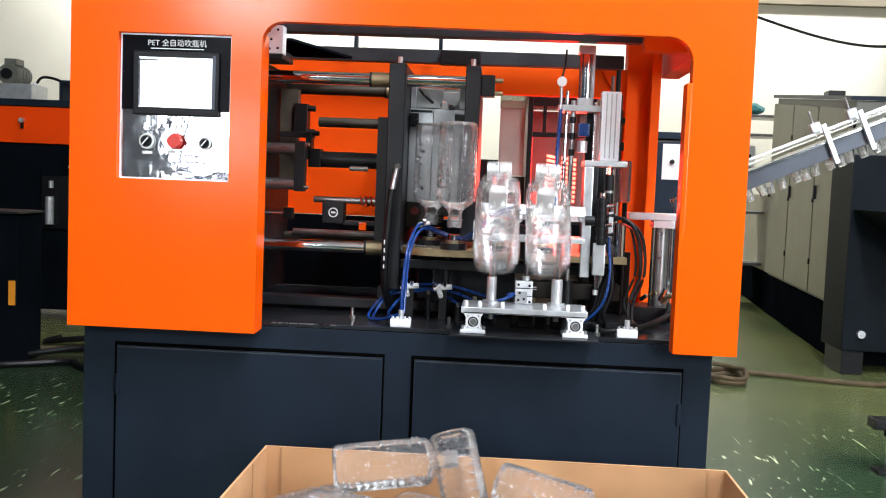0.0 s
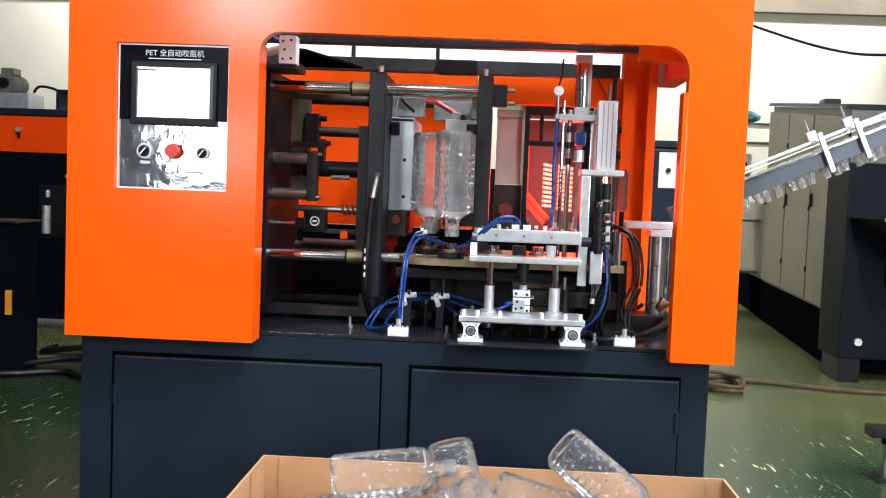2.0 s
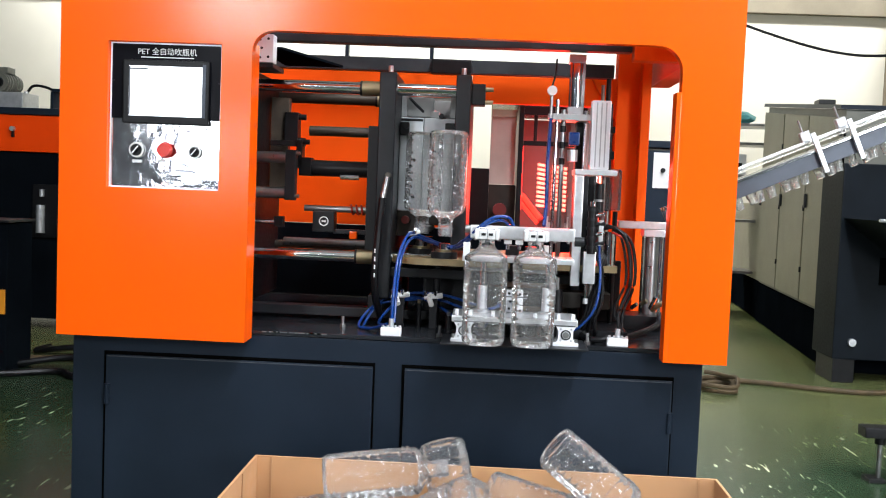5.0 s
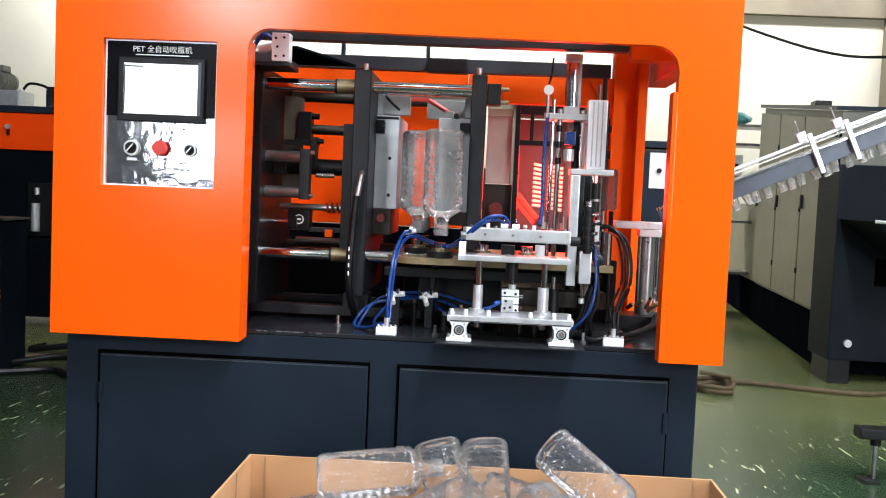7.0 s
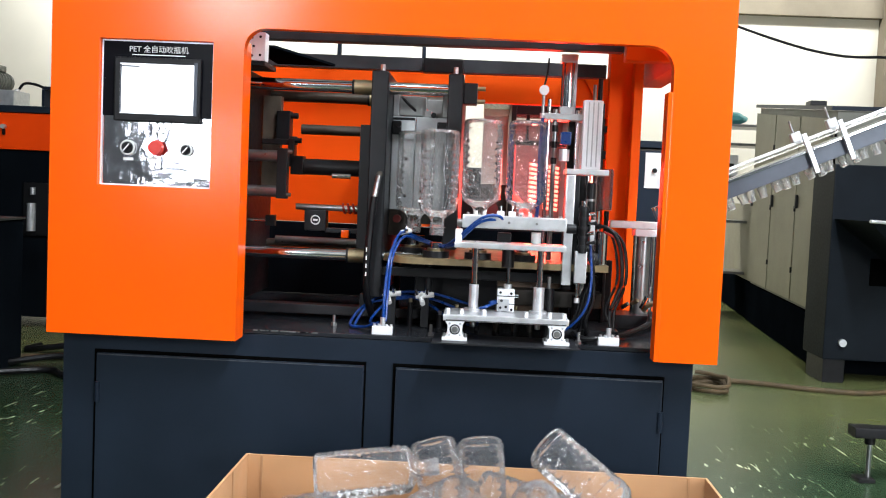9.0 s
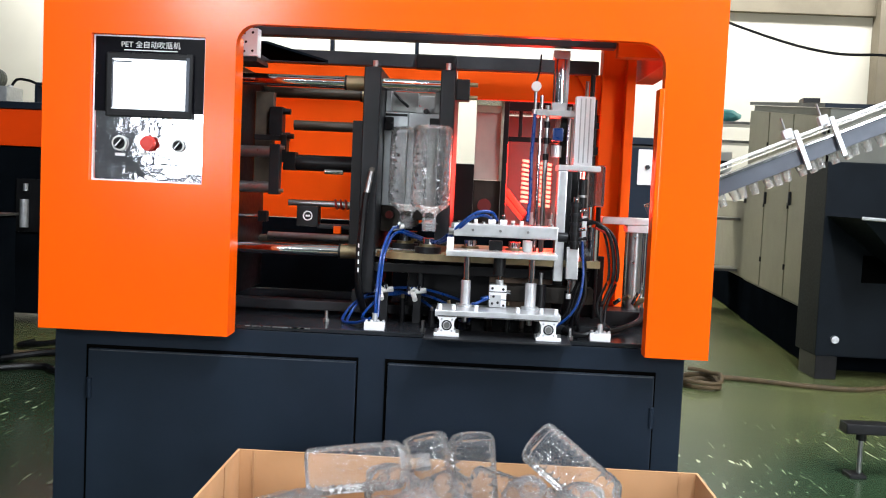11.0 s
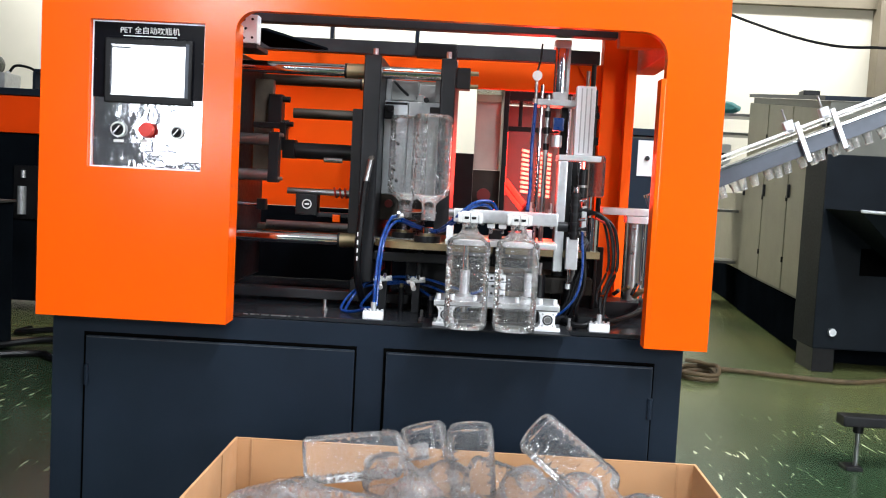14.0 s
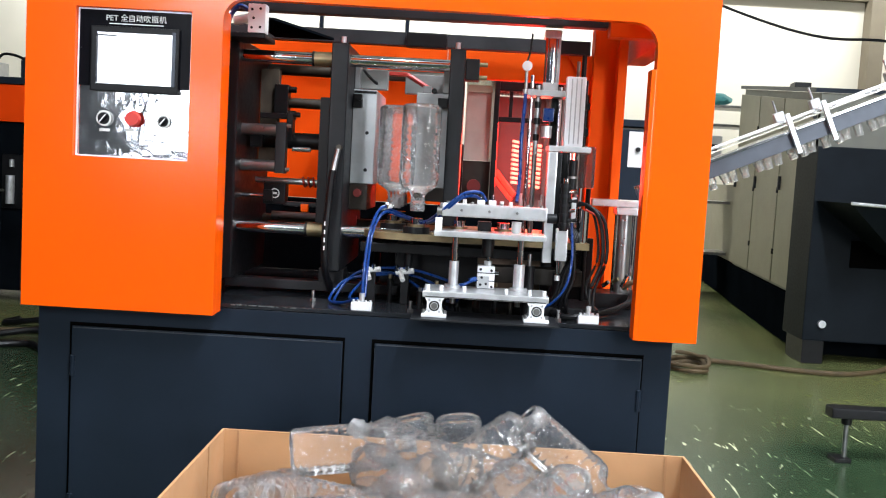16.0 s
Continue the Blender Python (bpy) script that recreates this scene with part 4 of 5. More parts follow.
    part("lift_top", at(1.655, 1.825, 0.50, 0.60, 1.205, 1.228), ALU, s)
    part("lift_block", at(1.74, 1.81, 0.51, 0.59, 1.18, 1.204), ALU, s)
    lc = part("lift_cylinder", rd(1.772, 0.55, 0.92, 1.18, 0.026, 20), STEEL, s)
    for x in (1.742, 1.802):
        part("tie_rod", rd(x, 0.52, 0.92, 1.18, 0.006, 8), CHROME, lc)
    bc = part("black_cylinder", rd(1.553, 0.20, 1.245, 1.345, 0.013, 18), BLACK, s)
    part("cylinder_ring", rd(1.553, 0.20, 1.29, 1.297, 0.0145, 18), STEEL, bc)
    part("silver_cylinder", rd(1.595, 0.25, 1.09, 1.20, 0.016, 18), CHROME, s)
    part("cable_tray", at(1.56, 1.66, 0.44, 0.47, 0.90, 1.10, 0.003), BLACK, s)
    for k in range(4):
        part("line_fitting", rods(((1.70 + 0.03 * k - o.x, 0.44 - o.y, 0.95 + 0.014 * (k % 2) - o.z), (1.715 + 0.03 * k - o.x, 0.425 - o.y, 0.965 + 0.012 * (k % 3) - o.z), 0.007, 10)), BRASS if k % 2 else CHROME, s)
    part("lift_foot", at(1.68, 1.83, 0.48, 0.62, 0.872, 0.92), BLACK, s)
    part("brass_elbow", hose((1.77 - o.x, 0.47 - o.y, 0.07), (1.79 - o.x, 0.45 - o.y, 0.09), (1.82 - o.x, 0.45 - o.y, 0.10), r=0.009), BRASS, s)
    g = thing("pressure_gauge", "small round white pressure gauge on an air line", "gauge", (1.405, 0.32, 1.625))
    part("dial", rods(((0, 0, 0), (0, -0.018, 0), 0.015, 20)), WHITE, g)
    part("stem", rods(((0, 0, -0.07), (0, 0, -0.014), 0.005)), STEEL, g)
    part("line", hose((0, 0, 0.014), (0.008, 0, 0.05), (0.012, 0.01, 0.1), r=0.003), BLACK, g)
    part("seat", rods(((0, 0.0, -0.085), (0, 0.0, -0.07), 0.009)), ALU, g)


def hoses():
    def run(name, label, mat, r, *pts):
        return tagged(mesh_object(name, hose(*pts, r=r), mat), label, "hose", "air hoses")
    # blue air lines from the edge clamp up to the gripper
    run("air_hose", "blue air hose looping up from the table clamp", BLUE, 0.0045, (0.953, 0.12, 0.91), (0.955, 0.13, 1.0), (0.962, 0.17, 1.10), (0.985, 0.24, 1.168), (1.02, 0.30, 1.16), (1.07, 0.325, 1.14), (1.12, 0.25, 1.135), (1.16, 0.12, 1.165), (1.23, 0.085, 1.228), (1.28, 0.095, 1.236), (1.30, 0.11, 1.212))
    run("air_hose", "blue air hose looping up from the table clamp", BLUE, 0.0045, (0.960, 0.13, 0.91), (0.962, 0.15, 1.0), (0.969, 0.19, 1.10), (0.995, 0.25, 1.156), (1.04, 0.31, 1.145), (1.10, 0.29, 1.13), (1.15, 0.14, 1.145), (1.22, 0.09, 1.212), (1.265, 0.1, 1.225), (1.29, 0.11, 1.208))
    run("air_hose", "blue air hose running across the table", BLUE, 0.0042, (0.945, 0.13, 0.90), (0.88, 0.2, 0.88), (0.855, 0.26, 0.882), (0.90, 0.33, 0.95), (0.985, 0.345, 0.975), (1.09, 0.345, 0.975), (1.2, 0.33, 0.95))
    run("air_hose", "blue air hose running across the table", BLUE, 0.0042, (0.94, 0.13, 0.905), (0.885, 0.18, 0.882), (0.84, 0.25, 0.882), (0.88, 0.32, 0.935), (0.98, 0.34, 0.955), (1.08, 0.335, 0.96), (1.18, 0.32, 0.93))
    run("air_hose", "blue air hose running across the table", BLUE, 0.0045, (0.95, 0.14, 0.90), (0.90, 0.26, 0.89), (0.94, 0.33, 0.94), (1.0, 0.34, 0.965), (1.08, 0.34, 0.94), (1.17, 0.3, 0.882))
    run("air_hose", "blue air hose of the lift cylinder", BLUE, 0.0045, (1.275, 0.15, 0.975), (1.25, 0.13, 0.965), (1.235, 0.15, 0.955), (1.23, 0.22, 0.90), (1.2, 0.35, 0.882))
    run("air_hose", "blue air hose beside the guide rods", BLUE, 0.006, (1.405, 0.31, 1.54), (1.40, 0.30, 1.4), (1.402, 0.3, 1.28), (1.395, 0.25, 1.21))
    run("air_hose", "dark blue air hose below the station", BLUE, 0.004, (1.56, 0.21, 1.16), (1.565, 0.18, 1.05), (1.55, 0.17, 0.97), (1.51, 0.18, 0.915), (1.46, 0.2, 0.885))
    # black lines
    for k, (a, b) in enumerate(((1.64, 0.0), (1.655, 0.02), (1.63, 0.03))):
        run("black_cable", "black cable bending down to the table clamp", BLACK, 0.0055 - 0.0008 * k, (1.55, 0.22 + b, 1.20 + 0.01 * k), (1.60, 0.2 + b, 1.215), (a, 0.18 + b, 1.17), (a + 0.012, 0.16 + b, 1.06), (a - 0.02, 0.14 + b, 0.97), (1.622 + 0.006 * k, 0.13, 0.91))
    run("black_cable", "black cable loop beside the gripper", BLACK, 0.009, (1.60, 0.14, 0.90), (1.57, 0.13, 0.886), (1.53, 0.16, 0.886), (1.52, 0.25, 0.886))
    run("black_cable", "black cable behind the edge clamp", BLACK, 0.009, (1.63, 0.2, 0.885), (1.70, 0.3, 0.885), (1.78, 0.42, 0.90), (1.80, 0.48, 0.93))
    for k in range(5):
        d = 0.008 * k
        run("black_cable", "black cable hanging below the transfer station", BLACK, 0.0055, (1.53 + d, 0.225 + d, 1.17 - 0.5 * d), (1.565 + d * 0.6, 0.2 + d, 1.10), (1.575 - d, 0.2 + d, 1.0), (1.555 - d, 0.2 + d, 0.93), (1.56 - 3 * d, 0.22 + d, 0.884), (1.52 - 2 * d, 0.26 + d, 0.882))
    run("red_wire", "thin red signal wire", RED, 0.0035, (1.60, 0.22, 1.20), (1.645, 0.20, 1.17), (1.66, 0.2, 1.08), (1.65, 0.22, 0.98))
    ab = thing("shock_absorber", "black shock absorber standing on the table", "damper", (1.545, 0.27, 0.9005))
    part("body", rods(((0, 0, 0), (0, 0, 0.10), 0.026, 20)), BLACK, ab)
    part("rod", rods(((0, 0, 0.10), (0, 0, 0.15), 0.008)), STEEL, ab)
    for x in (0.953, 1.616):
        c = thing("hose_clamp", "small white cast hose clamp on the table edge", "clamp", (x, 0.12, 0.8725), "hose clamps")
        part("body", block(-0.030, 0.030, -0.015, 0.02, 0.0, 0.024, 0.003), WHITEALU, c)
        part("stem", rods(((0.0, 0.0, 0.024), (0.0, 0, 0.05), 0.008)), ALU, c)
        for k in (-0.024, -0.01, 0.012, 0.026):
            part("screw", rods(((k, -0.005, 0.024), (k, -0.005, 0.031), 0.004, 8)), ALU, c)
    for x, y in ((0.962, 0.30), (1.065, 0.305)):
        f = thing("air_manifold", "white air manifold with push fittings on the table", "manifold", (x, y, 0.8725), "air manifolds")
        part("block", block(-0.012, 0.012, -0.008, 0.015, 0.0, 0.10, 0.003), DARKSTEEL, f)
        part("fitting", rods(((-0.028, -0.01, 0.098), (0.028, -0.014, 0.106), 0.0085, 12)), WHITE, f)
        for k in range(4):
            part("push_fitting", rods(((-0.024 + 0.015 * k, -0.015, 0.104), (-0.026 + 0.016 * k, -0.022, 0.122 - 0.012 * (k % 2)), 0.006, 10)), WHITE if k % 2 else CHROME, f)
        part("fitting", rods(((-0.012, -0.015, 0.094), (-0.004, -0.04, 0.078), 0.008, 12)), WHITE, f)
    tee = thing("hose_tee", "white tee fitting joining the blue air hoses", "fitting", (1.0, 0.262, 1.172))
    part("body", rods(((-0.016, 0, -0.004), (0.016, 0.012, 0.004), 0.007, 12)), WHITE, tee)
    part("branch", rods(((0.0, 0, 0.0), (0.004, -0.012, 0.012), 0.006, 12)), CHROME, tee)
    ab2 = thing("shock_absorber", "black shock absorber standing on the table", "damper", (1.442, 0.21, 0.8725))
    part("body", rods(((0, 0, 0), (0, 0, 0.15), 0.017, 20)), BLACK, ab2)
    part("rod", rods(((0, 0, 0.15), (0, 0, 0.185), 0.006)), STEEL, ab2)
    # small valves and couplings standing in the dark below the carrier
    rng = random.Random(23)
    for k in range(9):
        x, y = 1.0 + 0.055 * k + 0.02 * rng.random(), 0.30 + 0.03 * rng.random()
        if 1.03 < x < 1.1:
            y += 0.05
        v = thing("check_valve", "small dark check valve standing on the machine table", "valve", (x, y, 0.8725), "check valves")
        h = 0.03 + 0.05 * rng.random()
        part("body", rods(((0, 0, 0), (0, 0, h), 0.008 + 0.006 * rng.random(), 12)), OILDARK if k % 2 else BLACK, v)
        part("cap", rods(((0, 0, h), (0, 0, h + 0.012), 0.006, 8)), STEEL if k % 3 else BRASS, v)


panel_controls()
base_details()
oven()
work_plate()
side_station()
hoses()


# ---- mould clamp ----
def closing_unit():
    """Rear platen, tie bars and outer mould platen: they move as one."""
    u = thing("tie_bar_frame", "dark steel mould platens joined by chromed tie bars", "mould clamp", (1.13, 0.5, 0.9))
    o = Vector((1.13, 0.5, 0.9))

    def at(x0, x1, y0, y1, z0, z1, bv=0.008):
        return block(x0 - o.x, x1 - o.x, y0 - o.y, y1 - o.y, z0 - o.z, z1 - o.z, bv, 3)
    part("outer_platen", at(1.109, 1.156, 0.31, 0.85, 1.12, 1.665), DARKSTEEL, u)
    part("rear_platen", at(0.405, 0.462, 0.30, 0.80, 0.92, 1.665), BLACK, u)
    for y in (0.345, 0.76):
        for z in (1.615, 1.085):
            # the rear bars are dark brown, the front bars chrome
            part("tie_bar", rods(((0.46 - o.x, y - o.y, z - o.z), (1.112 - o.x, y - o.y, z - o.z), 0.019, 24)), CHROME if y < 0.5 else DARKBROWN, u)
    part("mould_half", at(1.004, 1.108, 0.46, 0.80, 1.235, 1.538, 0.004), MOULDDARK, u)
    part("mould_core", at(1.006, 1.108, 0.47, 0.79, 1.19, 1.234, 0.003), OILDARK, u)
    # head plate with an added folding link, seen between the halves when they part; its red is oven light put into the
    # colour
    part("head_plate", at(0.955, 1.085, 0.60, 0.64, 1.543, 1.608, 0.003), GREYPLATE, u)
    part("head_post", at(1.087, 1.107, 0.47, 0.56, 1.54, 1.612, 0.003), GREYPLATE, u)
    part("link_bar", at(0.87, 0.966, 0.54, 0.575, 1.596, 1.608, 0.002), SPRINGLITRED, u, "added link bar with the oven's red light in its colour")
    part("link_arm", rods(((0.966 - o.x, 0.55 - o.y, 1.60 - o.z), (1.060 - o.x, 0.55 - o.y, 1.547 - o.z), 0.008, 10)), SPRINGLITRED, u, "added link arm with the oven's red light in its colour")
    part("link_pin", rods(((1.060 - o.x, 0.57 - o.y, 1.545 - o.z), (1.060 - o.x, 0.455 - o.y, 1.545 - o.z), 0.009, 12)), BLACK, u)
    part("core_pin", at(1.022, 1.050, 0.48, 0.51, 1.54, 1.562, 0.002), GREYPLATE, u)
    for y in (0.44, 0.455):
        part("mould_clip", at(1.074, 1.107, y - 0.012, y, 1.49, 1.522, 0.004), BLACK, u)
    return u


def moving_unit():
    u = thing("moving_platen", "dark steel moving mould platen with grey mould half", "mould platen", (0.9, 0.5, 0.9))
    o = Vector((0.9, 0.5, 0.9))

    def at(x0, x1, y0, y1, z0, z1, bv=0.008):
        return block(x0 - o.x, x1 - o.x, y0 - o.y, y1 - o.y, z0 - o.z, z1 - o.z, bv, 3)
    part("platen", at(0.872, 0.925, 0.30, 0.85, 0.96, 1.665), DARKSTEEL, u)
    part("mould_half", at(0.926, 1.002, 0.46, 0.80, 1.235, 1.538, 0.004), MOULD, u)
    part("head_plate", at(0.945, 1.032, 0.48, 0.53, 1.543, 1.606, 0.003), GREYPLATE, u)
    part("head_post", at(0.927, 0.944, 0.47, 0.56, 1.54, 1.612, 0.003), MOULDDARK, u)
    part("seam", at(0.928, 1.000, 0.457, 0.4595, 1.526, 1.534, 0), BLACK, u)
    part("mould_clip", at(0.928, 0.958, 0.43, 0.458, 1.478, 1.522, 0.006), BLACK, u)
    part("clip_knob", rods(((0.95 - o.x, 0.43 - o.y, 1.51 - o.z), (0.95 - o.x, 0.415 - o.y, 1.51 - o.z), 0.010, 12)), BLACK, u)
    for z in (1.28, 1.40):
        part("mould_bolt", rods(((0.975 - o.x, 0.46 - o.y, z - o.z), (0.975 - o.x, 0.4585 - o.y, z - o.z), 0.006, 10)), DARKSTEEL, u)
    return u


clamp_frame = closing_unit()
platen = moving_unit()
def clamp_details():
    u, o = clamp_frame, Vector((1.13, 0.5, 0.9))

    def at(x0, x1, y0, y1, z0, z1, bv=0.003):
        return block(x0 - o.x, x1 - o.x, y0 - o.y, y1 - o.y, z0 - o.z, z1 - o.z, bv)

    def rx(x0, x1, y, z, r, seg=18):
        return rods(((x0 - o.x, y - o.y, z - o.z), (x1 - o.x, y - o.y, z - o.z), r, seg))
    # behind the outer platen
    part("end_block", at(1.157, 1.20, 0.33, 0.40, 1.575, 1.64), BLACK, u)
    part("end_bolt", rx(1.20, 1.225, 0.35, 1.625, 0.007), BRASS, u)
    part("end_bolt", rx(1.20, 1.225, 0.35, 1.585, 0.007), BRASS, u)
    part("eye_nut", rods(((1.13 - o.x, 0.36 - o.y, 1.665 - o.z), (1.13 - o.x, 0.36 - o.y, 1.69 - o.z), 0.008)), ALU, u)
    # silver valve block on the rear platen
    v = part("valve_block", at(0.508, 0.560, 0.2, 0.25, 1.668, 1.752), WHITEALU, u, "white aluminium valve block with screw holes")
    for x, z in ((0.52, 1.735), (0.545, 1.738), (0.525, 1.71), (0.52, 1.682), (0.545, 1.684)):
        part("hole", rods(((x - o.x, 0.2005 - o.y, z - o.z), (x - o.x, 0.1985 - o.y, z - o.z), 0.004, 10)), BLACK, v)
    part("block_arm", at(0.43, 0.56, 0.20, 0.36, 1.653, 1.667), DARKSTEEL, u)
    tri = [(-0.66, -0.12), (-0.66, 0.3), (-0.45, 0.3), (-0.58, -0.12)]
    wedge = bmesh.new()
    wf = wedge.faces.new([wedge.verts.new((x, y, 0.832)) for x, y in tri])
    for v in bmesh.ops.extrude_face_region(wedge, geom=[wf])["geom"]:
        if isinstance(v, bmesh.types.BMVert):
            v.co.z = 0.840
    part("cover_plate", wedge, DEEPBLUE, u)
    part("air_fitting", rods(((0.465 - o.x, 0.21 - o.y, 1.70 - o.z), (0.508 - o.x, 0.21 - o.y, 1.71 - o.z), 0.014)), ALU, u)
    part("blue_pipe", hose((0.508 - o.x, 0.215 - o.y, 1.735 - o.z), (0.475 - o.x, 0.22 - o.y, 1.745 - o.z), (0.445 - o.x, 0.23 - o.y, 1.70 - o.z), (0.44 - o.x, 0.25 - o.y, 1.62 - o.z), r=0.007), BLUE, u)
    # cylinder columns carried by the rear platen
    part("guide_column", rx(0.462, 0.575, 0.38, 1.39, 0.018), STEEL, u)
    part("guide_column", rx(0.462, 0.575, 0.38, 1.277, 0.018), STEEL, u)
    br = part("column_bracket", at(0.572, 0.605, 0.36, 0.40, 1.255, 1.415), DARKSTEEL, u)
    for z in (1.405, 1.268):
        part("bolt", rods(((0.605 - o.x, 0.37 - o.y, z - o.z), (0.618 - o.x, 0.37 - o.y, z - o.z), 0.006, 8)), STEEL, br)
    part("bracket_plate", at(0.468, 0.53, 0.6, 0.64, 1.28, 1.60), RUSTBROWN, u)
    part("thin_rod", rx(0.462, 0.53, 0.42, 1.18, 0.006), CHROME, u)
    part("rod_block", at(0.53, 0.56, 0.41, 0.44, 1.165, 1.20), BLACK, u)
    part("toggle_arm", at(0.50, 0.615, 0.45, 0.48, 1.43, 1.448), DARKSTEEL, u)
    part("toggle_pin", at(0.59, 0.61, 0.44, 0.49, 1.36, 1.45), BLACK, u)
    part("toggle_nut", rx(0.61, 0.632, 0.45, 1.445, 0.008), BLACK, u)
    part("upper_block", at(0.52, 0.565, 0.58, 0.64, 1.44, 1.55), BLACK, u)
    for z in (1.455, 1.535):
        part("knob", rx(0.565, 0.59, 0.60, z, 0.010), BLACK, u)
    part("lower_column", rx(0.50, 0.80, 0.72, 1.103, 0.014), STEEL, u)
    part("slide_rail", at(0.42, 1.2, 0.40, 0.46, 0.885, 0.915), DARKSTEEL, u)
    # moving platen
    u2, o2 = platen, Vector((0.9, 0.5, 0.9))

    def at2(x0, x1, y0, y1, z0, z1, bv=0.003):
        return block(x0 - o2.x, x1 - o2.x, y0 - o2.y, y1 - o2.y, z0 - o2.z, z1 - o2.z, bv)

    def rx2(x0, x1, y, z, r, seg=18):
        return rods(((x0 - o2.x, y - o2.y, z - o2.z), (x1 - o2.x, y - o2.y, z - o2.z), r, seg))
    for y in (0.345, 0.76):
        for z in (1.615, 1.085):
            part("bushing", rx2(0.815, 0.872, y, z, 0.023, 24), BRASS, u2)
            part("bush_collar", rx2(0.808, 0.815, y, z, 0.0235, 24), BLACK, u2)
    part("backing_plate", at2(0.835, 0.871, 0.36, 0.74, 1.09, 1.50), DARKSTEEL, u2)
    part("ejector_bar", rx2(0.60, 0.836, 0.62, 1.492, 0.017), DARKBROWN, u2)
    part("ram", rx2(0.615, 0.836, 0.47, 1.362, 0.026, 24), BLACK, u2)
    part("ram_rod", rx2(0.74, 0.80, 0.43, 1.335, 0.008), CHROME, u2)
    part("ram_head", at2(0.60, 0.64, 0.44, 0.5, 1.335, 1.395), BLACK, u2)
    part("spring_rod", rx2(0.62, 0.836, 0.46, 1.23, 0.010), STEEL, u2)
    sp = bmesh.new()
    sweep(sp, [(0.77 + 0.0028 * k - o2.x, 0.46 + 0.015 * math.cos(k * 1.05) - o2.y, 1.23 + 0.015 * math.sin(k * 1.05) - o2.z) for k in range(24)], 0.0035, 6, 2)
    part("spring", sp, SPRINGLITRED, u2, "red coil spring")
    bx = part("valve_box", at2(0.655, 0.725, 0.42, 0.48, 1.155, 1.222), BLACK, u2)
    ring = bmesh.new()
    sweep(ring, [(0.692 + 0.014 * math.cos(a * 0.5236) - o2.x, 0.418 - o2.y, 1.19 + 0.014 * math.sin(a * 0.5236) - o2.z) for a in range(13)], 0.002, 6, 2)
    part("mark", ring, TEXTWHITE, bx)
    part("mark_bar", at2(0.685, 0.699, 0.417, 0.4195, 1.187, 1.193, 0), TEXTWHITE, bx)
    part("box_stay", at2(0.72, 0.84, 0.44, 0.46, 1.15, 1.165), DARKSTEEL, u2)
    part("orange_clip", at2(0.775, 0.80, 0.43, 0.45, 1.135, 1.16), ORANGE, u2)
    # hose hanging before the platen
    f = part("hose_fitting", rods(((0.91 - o2.x, 0.30 - o2.y, 1.345 - o2.z), (0.908 - o2.x, 0.285 - o2.y, 1.345 - o2.z), 0.009, 16)), DARKBROWN, u2)
    part("hose_ferrule", rods(((0.908 - o2.x, 0.28 - o2.y, 1.34 - o2.z), (0.897 - o2.x, 0.27 - o2.y, 1.27 - o2.z), 0.009, 12)), STEEL, f)
    part("hose", hose((0.897 - o2.x, 0.27 - o2.y, 1.275 - o2.z), (0.889 - o2.x, 0.262 - o2.y, 1.17 - o2.z), (0.882 - o2.x, 0.264 - o2.y, 1.06 - o2.z), (0.884 - o2.x, 0.28 - o2.y, 0.97 - o2.z), (0.897 - o2.x, 0.33 - o2.y, 0.90 - o2.z), r=0.0115), BLACK, f, "black rubber hose")
    for z in (1.03, 1.055, 1.08, 1.105):
        part("hose_mark", block(0.880 - o2.x, 0.884 - o2.x, 0.2505 - o2.y, 0.2535 - o2.y, z - o2.z, z + 0.013 - o2.z, 0), TEXTWHITE, f)
    part("eye_nut", rods(((0.90 - o2.x, 0.36 - o2.y, 1.665 - o2.z), (0.90 - o2.x, 0.36 - o2.y, 1.69 - o2.z), 0.008)), ALU, u2)
    part("mould_hose", hose((0.955 - o2.x, 0.47 - o2.y, 1.60 - o2.z), (0.965 - o2.x, 0.45 - o2.y, 1.59 - o2.z), (0.98 - o2.x, 0.45 - o2.y, 1.575 - o2.z), (0.998 - o2.x, 0.475 - o2.y, 1.56 - o2.z), r=0.005), BLACK, u2)
    part("mould_foot", at2(0.926, 0.985, 0.46, 0.78, 1.15, 1.234), OILDARK, u2)
    part("foot_valve", rods(((0.955 - o2.x, 0.46 - o2.y, 1.205 - o2.z), (0.955 - o2.x, 0.435 - o2.y, 1.205 - o2.z), 0.013, 16)), REDDARK, u2, "dark red valve cap")
    part("sole", at2(0.85, 0.93, 0.38, 0.48, 0.915, 0.96), DARKSTEEL, u2)


clamp_details()


